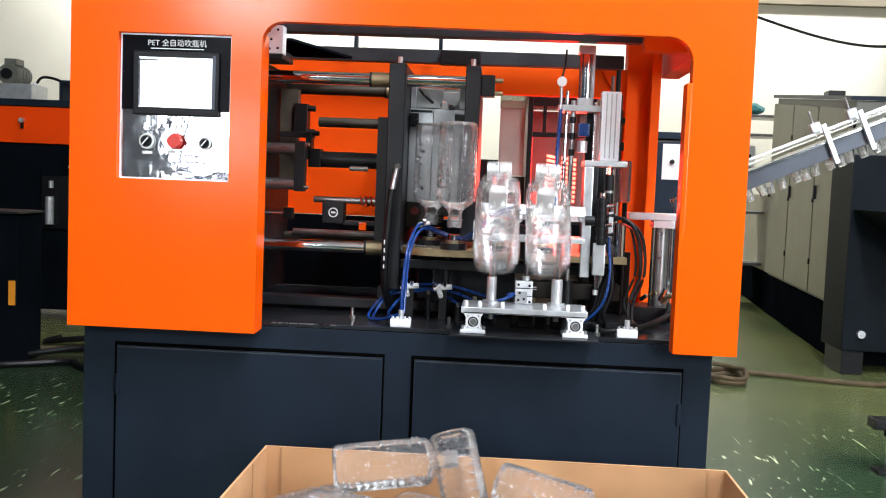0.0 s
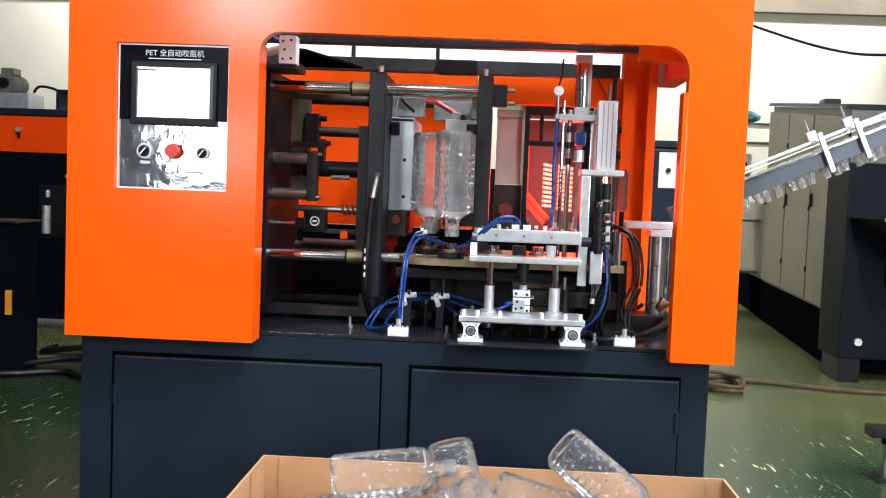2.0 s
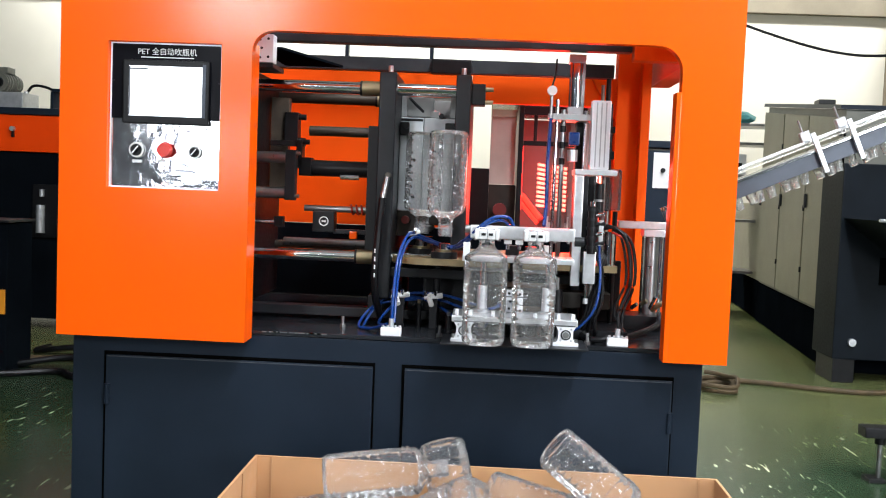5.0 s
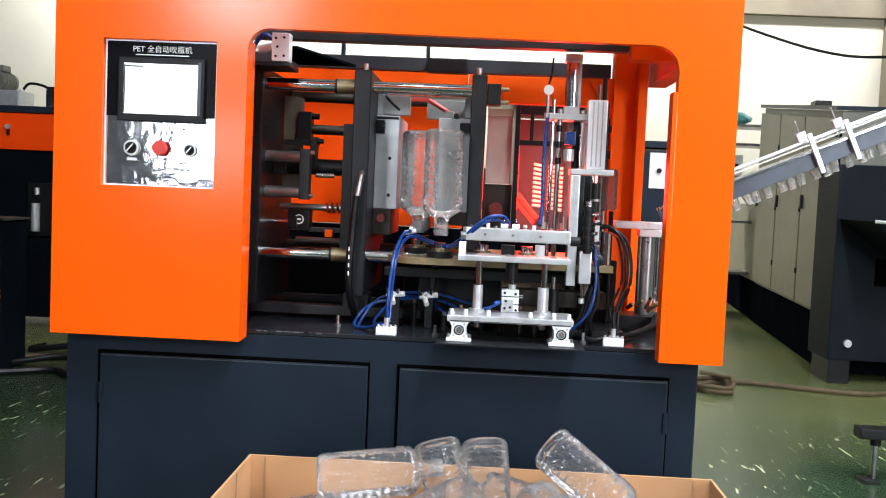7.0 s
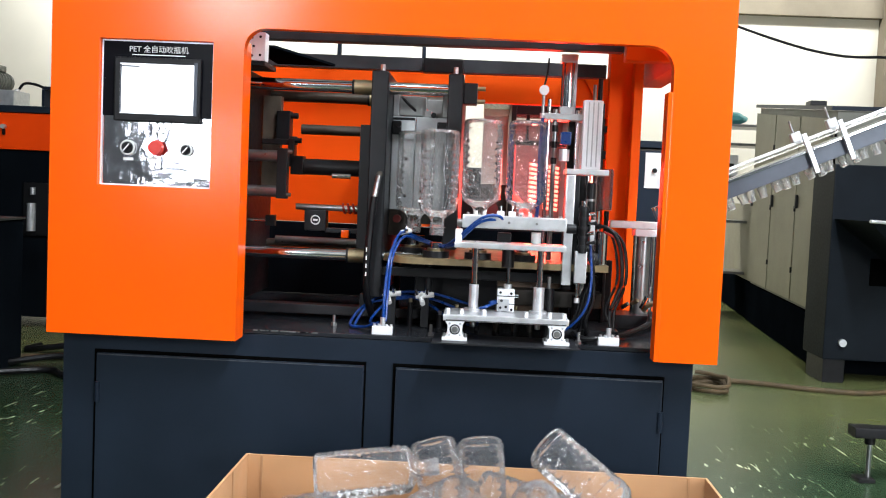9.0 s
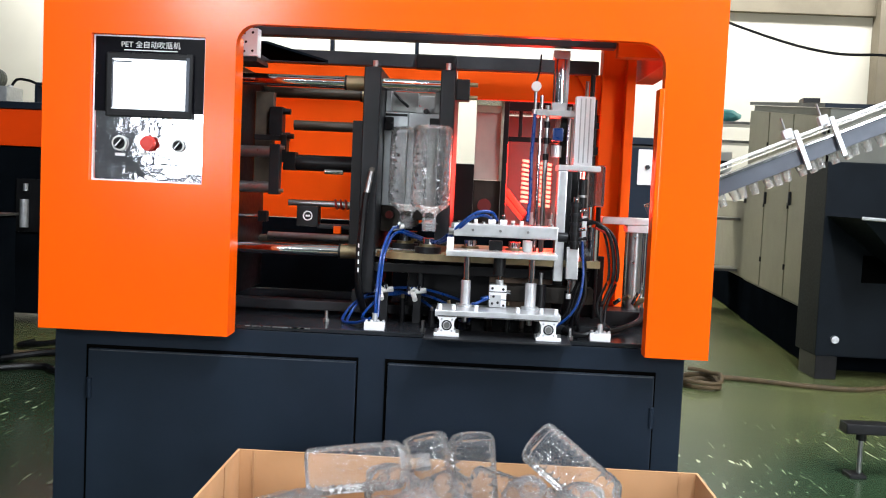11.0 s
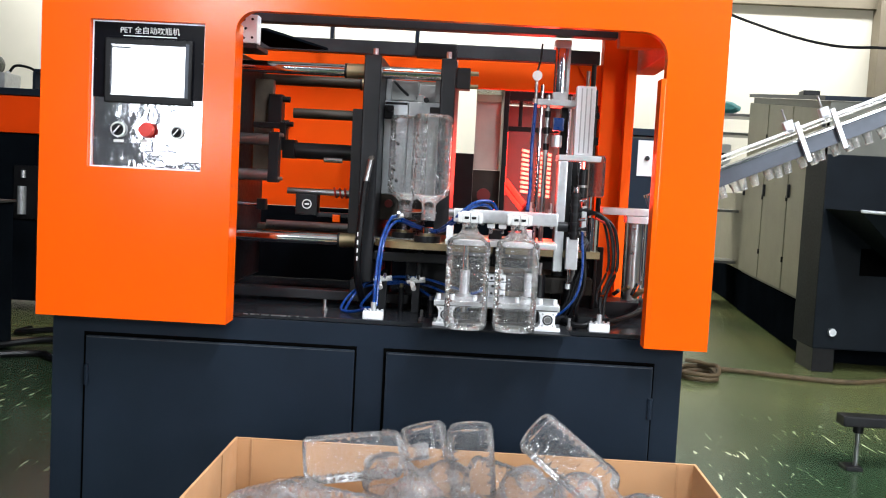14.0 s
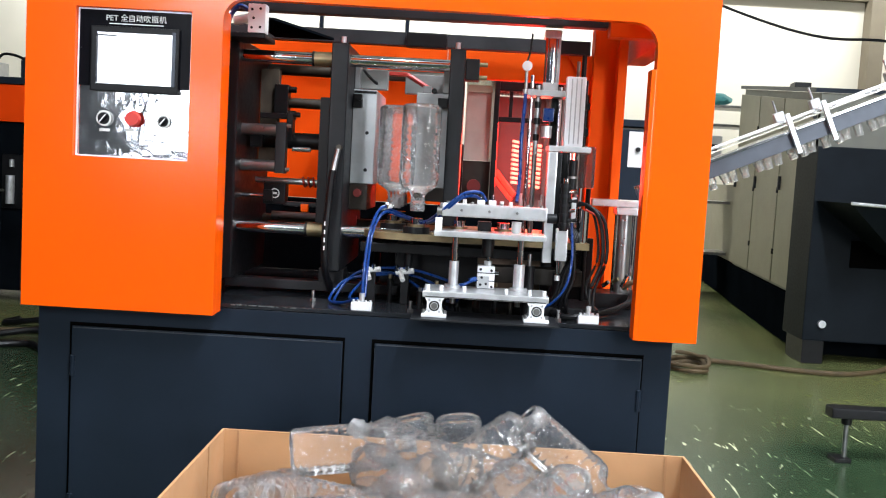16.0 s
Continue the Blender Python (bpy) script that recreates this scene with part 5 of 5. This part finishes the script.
# ---- bottles ----
def bottle_mesh():
    """Body of a two-litre bottle, standing on its base: rounded square with flat sides, hoop ribs at both ends, ladders of
    short rungs, rows of dots at the shoulder and an oval grip panel with a raised rim; the neck is a part of its own."""
    bm = bmesh.new()
    seg, rings = 72, []
    foot = [(0.030, 0.009), (0.040, 0.0015), (0.047, 0.0), (0.0535, 0.002), (0.058, 0.0062), (0.0605, 0.0115)]
    levels = foot + [(0.0615, 0.016 + 0.0014 * k) for k in range(157)]
    levels += [(0.0605, 0.239), (0.058, 0.2435), (0.052, 0.249), (0.044, 0.2545), (0.036, 0.2595), (0.0295, 0.264), (0.0255, 0.268), (0.0225, 0.274), (0.0215, 0.280)]

    def off(a, b):
        return abs((a - b + math.pi) % (2 * math.pi) - math.pi)

    for r, z in levels:
        sq = min(1, max(0, (r - 0.03) / 0.025)) * 0.07
        body = 0.016 <= z <= 0.2345
        hoop = 0.0
        for zc, depth in ((0.024, 0.0022), (0.036, 0.0016), (0.200, 0.0024), (0.2305, 0.0020)):
            hoop += depth * math.exp(-((z - zc) / 0.0026) ** 2)
        ring = []
        for k in range(seg):
            a = 2 * math.pi * k / seg
            q = r * (1 + sq * (abs(math.sin(2 * a)) ** 2 - 0.35))
            if body:
                q -= hoop
                # rungs beside the grip panel and on the two other sides
                side = min(off(a, b) for b in (0.80, 2.34, 4.30, 5.12))
                if side < 0.34 and 0.052 < z < 0.184:
                    w = math.sin((z - 0.052) * math.pi / 0.0220) ** 2
                    q += 0.0031 * w ** 2 * min(1, (0.34 - side) * 9)
                # two rows of dots under the shoulder
                for zc in (0.2085, 0.2205):
                    if abs(z - zc) < 0.005:
                        q += 0.0022 * max(0, math.cos(a * 18)) * math.cos((z - zc) * math.pi / 0.01)
                # grip panel
                e = math.sqrt((off(a, math.pi / 2) / 0.40) ** 2 + ((z - 0.118) / 0.052) ** 2)
                if e < 1.25:
                    q += 0.0026 * math.exp(-((e - 1.0) / 0.10) ** 2)
                    if e < 1:
                        q -= 0.0045 * min(1, (1 - e) * 3)
            ring.append(bm.verts.new((q * math.cos(a), q * math.sin(a), z)))
        rings.append(ring)
    for a, b in zip(rings, rings[1:]):
        for k in range(seg):
            bm.faces.new((a[k], a[(k + 1) % seg], b[(k + 1) % seg], b[k]))
    bm.faces.new(rings[0][::-1])
    return bm


def neck_mesh():
    bm = bmesh.new()
    prof = [(0.0165, 0.272), (0.0165, 0.285), (0.0205, 0.286), (0.0205, 0.289), (0.0165, 0.290), (0.0165, 0.294), (0.0182, 0.296), (0.0165, 0.298), (0.0182, 0.302), (0.0165, 0.304), (0.0165, 0.310), (0.0142, 0.310), (0.0142, 0.28)]
    prof = [(r * 1.30, z * 1.035) for r, z in prof]
    seg = 24
    rings = [[bm.verts.new((r * math.cos(2 * math.pi * k / seg), r * math.sin(2 * math.pi * k / seg), z)) for k in range(seg)] for r, z in prof]
    for a, b in zip(rings, rings[1:]):
        for k in range(seg):
            bm.faces.new((a[k], a[(k + 1) % seg], b[(k + 1) % seg], b[k]))
    return bm


def make_bottle():
    ob = mesh_object("bottle", bottle_mesh(), PET)
    part("neck", neck_mesh(), NECK, ob)
    return tagged(ob, "clear blown plastic bottle with ribbed body", "bottle", "blown bottles")


first_bottle = make_bottle()
def carton():
    c = thing("cardboard_box", "open brown corrugated cardboard box full of bottles", "box", (1.24, -0.45, 0))
    x0, x1, y0, y1, h, t = -0.625, 0.628, -0.36, 0.335, 0.562, 0.007
    part("back_wall", block(x0, x1, y1 - t, y1, 0.008, h, 0.001), CARD, c)
    part("front_wall", block(x0, x1, y0, y0 + t, 0.008, h, 0.001), CARD, c)
    part("side_wall", block(x0, x0 + t, y0 + t + 0.001, y1 - t - 0.001, 0.008, h, 0.001), CARD, c)
    part("side_wall", block(x1 - t, x1, y0 + t + 0.001, y1 - t - 0.001, 0.008, h, 0.001), CARD, c)
    part("bottom", block(x0, x1, y0, y1, 0.0, 0.007, 0), CARD, c)
    for x in (x0 + 0.045, x1 - 0.05):
        part("crease", block(x - 0.003, x + 0.003, y1 - t - 0.0025, y1 - t - 0.0005, 0.01, h - 0.002, 0), CARDDARK, c)
    part("crease", block(x0 + t + 0.0005, x0 + t + 0.0025, 0.16, 0.166, 0.01, h - 0.002, 0), CARDDARK, c)


def resting(cx, cy, cz, rx=0, ry=0, rz=0):
    """Pose of a bottle whose middle is at the point given."""
    return pose(cx, cy, cz, rx, ry, rz) @ Matrix.Translation((0, 0, -0.155))


def pile():
    rng = random.Random(11)
    first_bottle.matrix_world = resting(0.985, -0.27, 0.575, 0, 84, 8)
    spots = [(1.165, -0.22, 0.50, 10, 168, 20), (0.93, -0.42, 0.47, 90, 0, 70), (1.10, -0.40, 0.47, 80, 0, 30), (1.27, -0.42, 0.46, 70, 20, -20),
             (1.47, -0.40, 0.46, 80, 0, -50), (1.63, -0.38, 0.47, 0, 80, 30), (0.80, -0.38, 0.47, 0, 95, 60), (1.40, -0.24, 0.49, 0, 100, -15),
             (1.72, -0.26, 0.43, 0, 85, 80), (0.76, -0.24, 0.42, 60, 40, 0), (1.05, -0.58, 0.5, 0, 90, 20), (1.3, -0.58, 0.5, 0, 90, -30), (1.55, -0.57, 0.48, 90, 0, 60)]
    for k in range(3):
        spots.append((0.85 + 0.35 * k, -0.30 - 0.3 * rng.random(), 0.26 + 0.12 * rng.random(), 90 * rng.random(), 60 + 60 * rng.random(), 180 * rng.random()))
    for s in spots:
        copy_thing(first_bottle, resting(*s))


carton()
pile()


# ---- gripper ----
AXIS = Vector((1.29, 0.11, 1.186))
STAGE_HOME = Vector((1.317, 0.15, 1.094))
GRIP_X = (1.224, 1.359)
LIFT = 0.036
REACH = 0.15
CYCLES = (-0.1, 4.5, 9.1, 13.6)
BASE_Z = 1.487
def stand():
    s = thing("gripper_stand", "cast aluminium gripper stand with two guide shafts", "stand", (1.32, 0.1, 0.8785))
    o = Vector((1.32, 0.1, 0.8785))

    def at(x0, x1, y0, y1, z0, z1, bv=0.003):
        return block(x0 - o.x, x1 - o.x, y0 - o.y, y1 - o.y, z0 - o.z, z1 - o.z, bv)

    def rd(x, y, z0, z1, r, seg=18):
        return rods(((x - o.x, y - o.y, z0 - o.z), (x - o.x, y - o.y, z1 - o.z), r, seg))
    for x in (1.168, 1.458):
        b = part("bearing_block", extrude_outline([(x - 0.027 - o.x, 0.889 - o.z), (x + 0.027 - o.x, 0.889 - o.z), (x + 0.021 - o.x, 0.899 - o.z), (x + 0.021 - o.x, 0.922 - o.z), (x + 0.028 - o.x, 0.9335 - o.z), (x - 0.028 - o.x, 0.9335 - o.z), (x - 0.021 - o.x, 0.922 - o.z), (x - 0.021 - o.x, 0.899 - o.z)], 0.03 - o.y, 0.09 - o.y), WHITEALU, s)
        part("block_foot", at(x - 0.036, x + 0.036, 0.02, 0.10, 0.8785, 0.8885, 0.003), WHITEALU, b)
        part("bore", rods(((x - o.x, 0.0305 - o.y, 0.910 - o.z), (x - o.x, 0.0265 - o.y, 0.910 - o.z), 0.009, 18)), STEEL, b)
        ring = bmesh.new()
        sweep(ring, [(x + 0.013 * math.cos(a * 0.5236) - o.x, 0.0295 - o.y, 0.910 + 0.013 * math.sin(a * 0.5236) - o.z) for a in range(13)], 0.002, 6, 2)
        part("bore_ring", ring, DARKSTEEL, b)
        for k in (-0.03, 0.03):
            part("foot_bolt", rd(x + k, 0.032, 0.888, 0.899, 0.005, 8), STEEL, b)
    for x in (1.168, 1.458):
        for kx, kz in ((-0.015, 0.894), (0.015, 0.894), (-0.015, 0.927), (0.015, 0.927)):
            part("face_screw", rods(((x + kx - o.x, 0.0305 - o.y, kz - o.z), (x + kx - o.x, 0.028 - o.y, kz - o.z), 0.003, 8)), ALUDULL, s)
    part("bar_seam", at(1.141, 1.483, 0.0285, 0.0297, 0.9355, 0.9375, 0), DARKSTEEL, s)
    part("lower_bar", at(1.133, 1.491, 0.03, 0.20, 0.934, 0.952, 0.003), ALU, s)
    for x in (1.146, 1.185, 1.25, 1.37, 1.437, 1.479):
        part("bar_bolt", rd(x, 0.055, 0.952, 0.967, 0.006, 8), WHITEALU, s)
    for x in (1.217, 1.409):
        f = part("sleeve", rd(x, 0.15, 0.952, 1.03, 0.0145 if x < 1.3 else 0.0165, 24), ALU, s)
        part("flange", rd(x, 0.15, 0.952, 0.960, 0.026, 24), ALUDULL, f)
        part("stub", rd(x, 0.15, 0.905, 0.934, 0.009), STEEL, s)
    v = part("lift_cylinder", at(1.287, 1.338, 0.15, 0.19, 0.953, 1.02, 0.004), WHITEALU, s)
    part("top_nut", rd(1.317, 0.165, 1.02, 1.034, 0.012, 8), ALU, v)
    part("side_port", rods(((1.338 - o.x, 0.16 - o.y, 1.0 - o.z), (1.350 - o.x, 0.16 - o.y, 1.0 - o.z), 0.006, 10)), CHROME, v)
    for z in (0.975, 0.998):
        part("seam", at(1.286, 1.339, 0.1485, 0.1497, z, z + 0.0025, 0), DARKSTEEL, v)
    part("port", rods(((1.285 - o.x, 0.16 - o.y, 0.98 - o.z), (1.265 - o.x, 0.15 - o.y, 0.975 - o.z), 0.007)), BLUE, v)
    part("face_plate", at(1.29, 1.322, 0.146, 0.1495, 0.956, 0.99, 0.001), ALUDULL, v)
    for k, z in ((1.297, 0.965), (1.313, 0.968), (1.30, 0.986), (1.328, 1.008), (1.296, 1.01), (1.33, 0.96)):
        part("screw", rods(((k - o.x, 0.1455 - o.y, z - o.z), (k - o.x, 0.143 - o.y, z - o.z), 0.004, 8)), BLACK, v)
    return s


def stage():
    s = thing("lift_stage", "aluminium lift plate on two chromed shafts", "lift plate", STAGE_HOME)
    o = STAGE_HOME

    def at(x0, x1, y0, y1, z0, z1, bv=0.003):
        return block(x0 - o.x, x1 - o.x, y0 - o.y, y1 - o.y, z0 - o.z, z1 - o.z, bv)

    def rd(x, y, z0, z1, r, seg=18):
        return rods(((x - o.x, y - o.y, z0 - o.z), (x - o.x, y - o.y, z1 - o.z), r, seg))
    part("plate", at(1.155, 1.478, 0.09, 0.20, 1.104, 1.121), ALU, s)
    for x in (1.217, 1.409):
        part("shaft", rd(x, 0.15, 0.98, 1.104, 0.0095), CHROME, s)
    part("rod", rd(1.317, 0.165, 0.97, 1.06, 0.006), CHROME, s)
    part("coupling", rd(1.314, 0.165, 1.048, 1.103, 0.0185), BLACK, s)
    part("end_post", at(1.156, 1.176, 0.10, 0.14, 1.1215, 1.158), WHITEALU, s)
    part("white_post", rd(1.393, 0.15, 1.1215, 1.155, 0.0145), WHITE, s)
    for x in (1.217, 1.30, 1.43):
        part("nut", rd(x, 0.13, 1.1215, 1.124, 0.008, 6), ALU, s)
    part("damper", at(1.28, 1.32, 0.16, 0.19, 1.1215, 1.15), BLACK, s)
    part("swivel", rods(((1.478 - o.x, 0.11 - o.y, 1.172 - o.z), (1.505 - o.x, 0.11 - o.y, 1.172 - o.z), 0.014, 18)), DARKSTEEL, s)
    return s


def finger(sign):
    """One claw of a jaw: a bent arm that hooks round the neck."""
    bm = bmesh.new()
    x0, x1 = sorted((sign * 0.0225, sign * 0.034))
    cuboid(bm, x0, x1, 0.002, 0.088, -0.013, 0.013, 0.003)
    x0, x1 = sorted((sign * 0.0015, sign * 0.022))
    cuboid(bm, x0, x1, 0.074, 0.088, -0.013, 0.013, 0.003)
    return bm


def gripper():
    g = thing("swing_gripper", "aluminium swing bar with two white bottle jaws", "gripper", AXIS)
    part("bar", block(-0.115, 0.187, -0.012, 0.014, -0.023, 0.015, 0.004), ALU, g)
    for x in (-0.06, 0.02, 0.1):
        part("bar_screw", rods(((x, -0.012, -0.004), (x, -0.0135, -0.004), 0.004, 10)), STEEL, g)
    for x in (-0.005, 0.028):
        v = part("air_valve", block(x - 0.011, x + 0.011, -0.008, 0.010, 0.0155, 0.029, 0.003), WHITEALU, g)
        part("push_fitting", rods(((x, 0.0, 0.029), (x, 0.0, 0.044), 0.005, 10)), CHROME, v)
    for x in (-0.1, -0.03, 0.055, 0.13, 0.17):
        part("cap_screw", rods(((x, 0.002, 0.015), (x, 0.002, 0.021), 0.005, 10)), STEEL, g)
    part("pivot", rods(((-0.13, 0, -0.01), (-0.115, 0, -0.01), 0.012)), STEEL, g)
    for x in (GRIP_X[0] - AXIS.x, GRIP_X[1] - AXIS.x):
        j = part("jaw_body", block(x - 0.026, x + 0.026, 0.015, 0.092, -0.018, 0.010, 0.004), WHITE, g)
        for k in (-0.012, 0.014):
            part("jaw_fitting", rods(((x + k, 0.05, 0.010), (x + k, 0.05, 0.026), 0.006, 10)), WHITE, j)
    out = []
    for x in (GRIP_X[0] - AXIS.x, GRIP_X[1] - AXIS.x):
        for sgn in (-1, 1):
            f = part("finger", finger(sgn), WHITE, g, "white plastic claw")
            part("slot", block(*sorted((sgn * 0.004, sgn * 0.016)), 0.0885, 0.0895, -0.004, 0.003, 0), BLACK, f)
            part("claw_bolt", rods(((sgn * 0.028, 0.02, 0.013), (sgn * 0.028, 0.02, 0.018), 0.005, 8)), STEEL, f)
            f.location = (x, 0.092, -0.004)
            out.append((f, sgn, Vector((x, 0.092, -0.004))))
    return g, out


gripper_stand = stand()
lift_stage = stage()
swing_gripper, fingers = gripper()


def swing(angle, lift):
    return pose(AXIS.x, AXIS.y, AXIS.z + lift, angle, 0, 0)


def held(n, angle, lift):
    """A bottle in jaw n when the gripper has swung by angle."""
    return swing(angle, lift) @ pose(GRIP_X[n] - AXIS.x, REACH, BASE_Z - AXIS.z, 180, 0, 0)


def station(x, y):
    return pose(x, y, BASE_Z, 180, 0, 0)


# seconds after the start of a swing, degrees, lifted
SWING = ((-0.72, 0, 0), (-0.48, 0, 1), (-0.08, 0, 1), (0.0, 50, 1), (0.06, 100, 1), (0.12, 150, 1), (0.2, 180, 1), (0.44, 180, 0), (0.95, 180, 0), (1.05, 150, 0), (1.12, 115, 0), (1.2, 85, 0), (1.28, 40, 0), (1.38, 0, 0), (1.45, 0, 0))
GRIP = [station(GRIP_X[0], AXIS.y + REACH), station(GRIP_X[1], AXIS.y + REACH)]
FRONT = [station(1.015, 0.38), station(1.095, 0.25)]
CAVITY = [station(1.017, 0.655), station(1.017, 0.52)]
BELOW = [pose(1.017, 0.655, 0.62, 180, 0, 0), pose(1.017, 0.52, 0.62, 180, 0, 0)]
# where the dropped pairs come to rest: middle of the bottle and its turn, step by step after the release
FALLS = (
    (((1.0, (1.185, -0.10, 0.70, -15, 20, 0)), (1.1, (1.20, -0.17, 0.68, -45, 46, 0)), (1.18, (1.22, -0.24, 0.63, -55, 68, 0)), (1.3, (1.19, -0.30, 0.57, -60, 80, 0)), (1.5, (1.17, -0.32, 0.51, -62, 86, 0))),
     ((1.02, (1.37, -0.12, 0.73, 0, 6, 0)), (1.1, (1.375, -0.26, 0.71, 0, 12, 0)), (1.2, (1.40, -0.27, 0.715, 0, 40, 0)), (1.3, (1.44, -0.27, 0.67, 0, 62, 0)), (1.4, (1.45, -0.27, 0.64, 0, 88, 0)), (1.6, (1.475, -0.27, 0.625, 0, 98, 0)), (1.8, (1.525, -0.27, 0.585, 0, 122, 0)), (2.0, (1.535, -0.27, 0.575, 0, 128, 0)))),
    (((1.05, (1.22, -0.16, 0.68, -20, 30, 0)), (1.2, (1.25, -0.28, 0.66, -20, 80, 0)), (1.35, (1.27, -0.27, 0.60, 0, 130, 0)), (1.6, (1.268, -0.26, 0.515, 0, 174, 0))),
     ((1.05, (1.37, -0.16, 0.66, -40, 10, 0)), (1.2, (1.40, -0.34, 0.60, -70, 40, 0)), (1.5, (1.39, -0.38, 0.52, -80, 60, 0)))),
    (((1.05, (1.18, -0.16, 0.66, -30, -30, 0)), (1.2, (1.12, -0.30, 0.63, -50, -60, 0)), (1.5, (1.08, -0.36, 0.53, -60, -80, 0))),
     ((1.05, (1.38, -0.16, 0.66, -40, 30, 0)), (1.2, (1.46, -0.36, 0.62, -60, 60, 0)), (1.5, (1.50, -0.40, 0.52, -60, 80, 0)))),
    (((1.0, (1.20, -0.08, 0.62, -12, -14, 0)), (1.1, (1.17, -0.24, 0.62, -50, -55, 0)), (1.2, (1.16, -0.30, 0.61, -60, -80, 0)), (1.3, (1.14, -0.30, 0.60, -30, -88, 0)), (1.5, (1.13, -0.30, 0.585, -20, -75, 0))),
     ((1.0, (1.33, -0.08, 0.63, -8, 10, 0)), (1.1, (1.34, -0.22, 0.65, -25, 45, 0)), (1.2, (1.355, -0.29, 0.65, -30, 54, 0)), (1.3, (1.36, -0.30, 0.63, -30, 55, 0)), (1.5, (1.345, -0.29, 0.60, -20, 58, 0)))),
)


def bottle_rows(k, n):
    """Path of bottle n of pair k: out of the mould, along the carrier, into the jaws, over, and down into the box."""
    rows = []
    # chain steps that this pair sees: it reaches the jaws at the step before swing k
    if k >= 3:
        rows.append((0, BELOW[n]))
        rise = CYCLES[k - 3] + 4.5
        rows += [(rise, BELOW[n]), (rise + 0.5, CAVITY[n])]
    if k == 2:
        rows.append((0, CAVITY[n]))
    if k >= 2 and k - 2 < 3:
        t = CYCLES[k - 2] + 2.55
        mid = FRONT[0] if n == 1 else CAVITY[1]
        rows += [(t, CAVITY[n]), (t + 0.25, mid), (t + 0.5, FRONT[n])]
    if k == 1:
        rows.append((0, FRONT[n]))
    if 1 <= k <= 3:
        t = CYCLES[k - 1] + 2.55
        mid = GRIP[0] if n == 1 else FRONT[1]
        rows += [(t, FRONT[n]), (t + 0.25, mid), (t + 0.5, GRIP[n])]
    if k <= 3:
        t0 = CYCLES[k]
        if k == 0:
            rows.append((0, held(n, 135, LIFT)))
        for dt, a, up in SWING:
            if t0 + dt > 0 and dt <= 0.44:
                rows.append((t0 + dt, held(n, a, LIFT * up)))
        down = held(n, 180, 0)
        late = (0.045, 0.0, 0.0, 0.015)[k]
        rows.append((t0 + 0.70 + late, down))
        for dt in (0.78, 0.86, 0.94):
            s = dt - 0.71 - late
            rows.append((t0 + dt, Matrix.Translation((0.0, -0.35 * s * s * (3 if n else 2), -4.9 * s * s)) @ down @ pose(0, 0, 0, 0, (25 if n else 45) * s, 0)))
        for dt, p in FALLS[k][n]:
            rows.append((t0 + dt, resting(*p)))
    rows = [r for r in rows if r[0] < 15.99]
    return rows + [(16, rows[-1][1])]


pairs = []
for k in range(6):
    pairs.append([copy_thing(first_bottle, resting(0, 0, 0)) for n in range(2)])
# ---- motion ----
def motions():
    clamp_home, platen_home = Vector((1.13, 0.5, 0.9)), Vector((0.9, 0.5, 0.9))
    rows_a, rows_b = [(0, pose(*clamp_home))], [(0, pose(*platen_home))]
    for t0 in CYCLES:
        for dt, k in ((1.9, 0), (2.05, 0.6), (2.35, 1), (3.2, 1), (3.32, 0.55), (3.45, 0)):
            t = t0 + dt
            if 0 < t < 16.4:
                rows_a.append((t, pose(clamp_home.x + 0.06 * k, clamp_home.y, clamp_home.z)))
                rows_b.append((t, pose(platen_home.x - 0.066 * k, platen_home.y, platen_home.z)))
    walk(clamp_frame, rows_a)
    walk(platen, rows_b)
    # lift stage and swinging gripper
    lift_rows, swing_rows = [(0, pose(*STAGE_HOME + Vector((0, 0, LIFT))))], [(0, swing(135, LIFT))]
    finger_rows = [(0, 0)]
    for t0 in CYCLES:
        for dt, k in ((-0.72, 0), (-0.48, 1), (0.2, 1), (0.44, 0)):
            if 0 < t0 + dt < 16:
                lift_rows.append((t0 + dt, pose(*STAGE_HOME + Vector((0, 0, LIFT * k)))))
        for dt, a, k in SWING:
            if 0 < t0 + dt < 16:
                swing_rows.append((t0 + dt, swing(a, LIFT * k)))
        for dt, a in ((-1.0, 20), (-0.85, 0), (0.68, 0), (0.76, 20)):
            if 0 < t0 + dt < 16:
                finger_rows.append((t0 + dt, a))
    lift_rows.append((16, pose(*STAGE_HOME)))
    swing_rows.append((16, swing(0, 0)))
    finger_rows.append((16, 20))
    walk(lift_stage, lift_rows)
    walk(swing_gripper, swing_rows)
    for f, sgn, at in fingers:
        walk(f, [(t, pose(*at, 0, 0, -sgn * a)) for t, a in finger_rows])
    # bottles: six pairs, each a chain step after the other
    for k, pair in enumerate(pairs):
        for n, ob in enumerate(pair):
            walk(ob, bottle_rows(k, n))


motions()
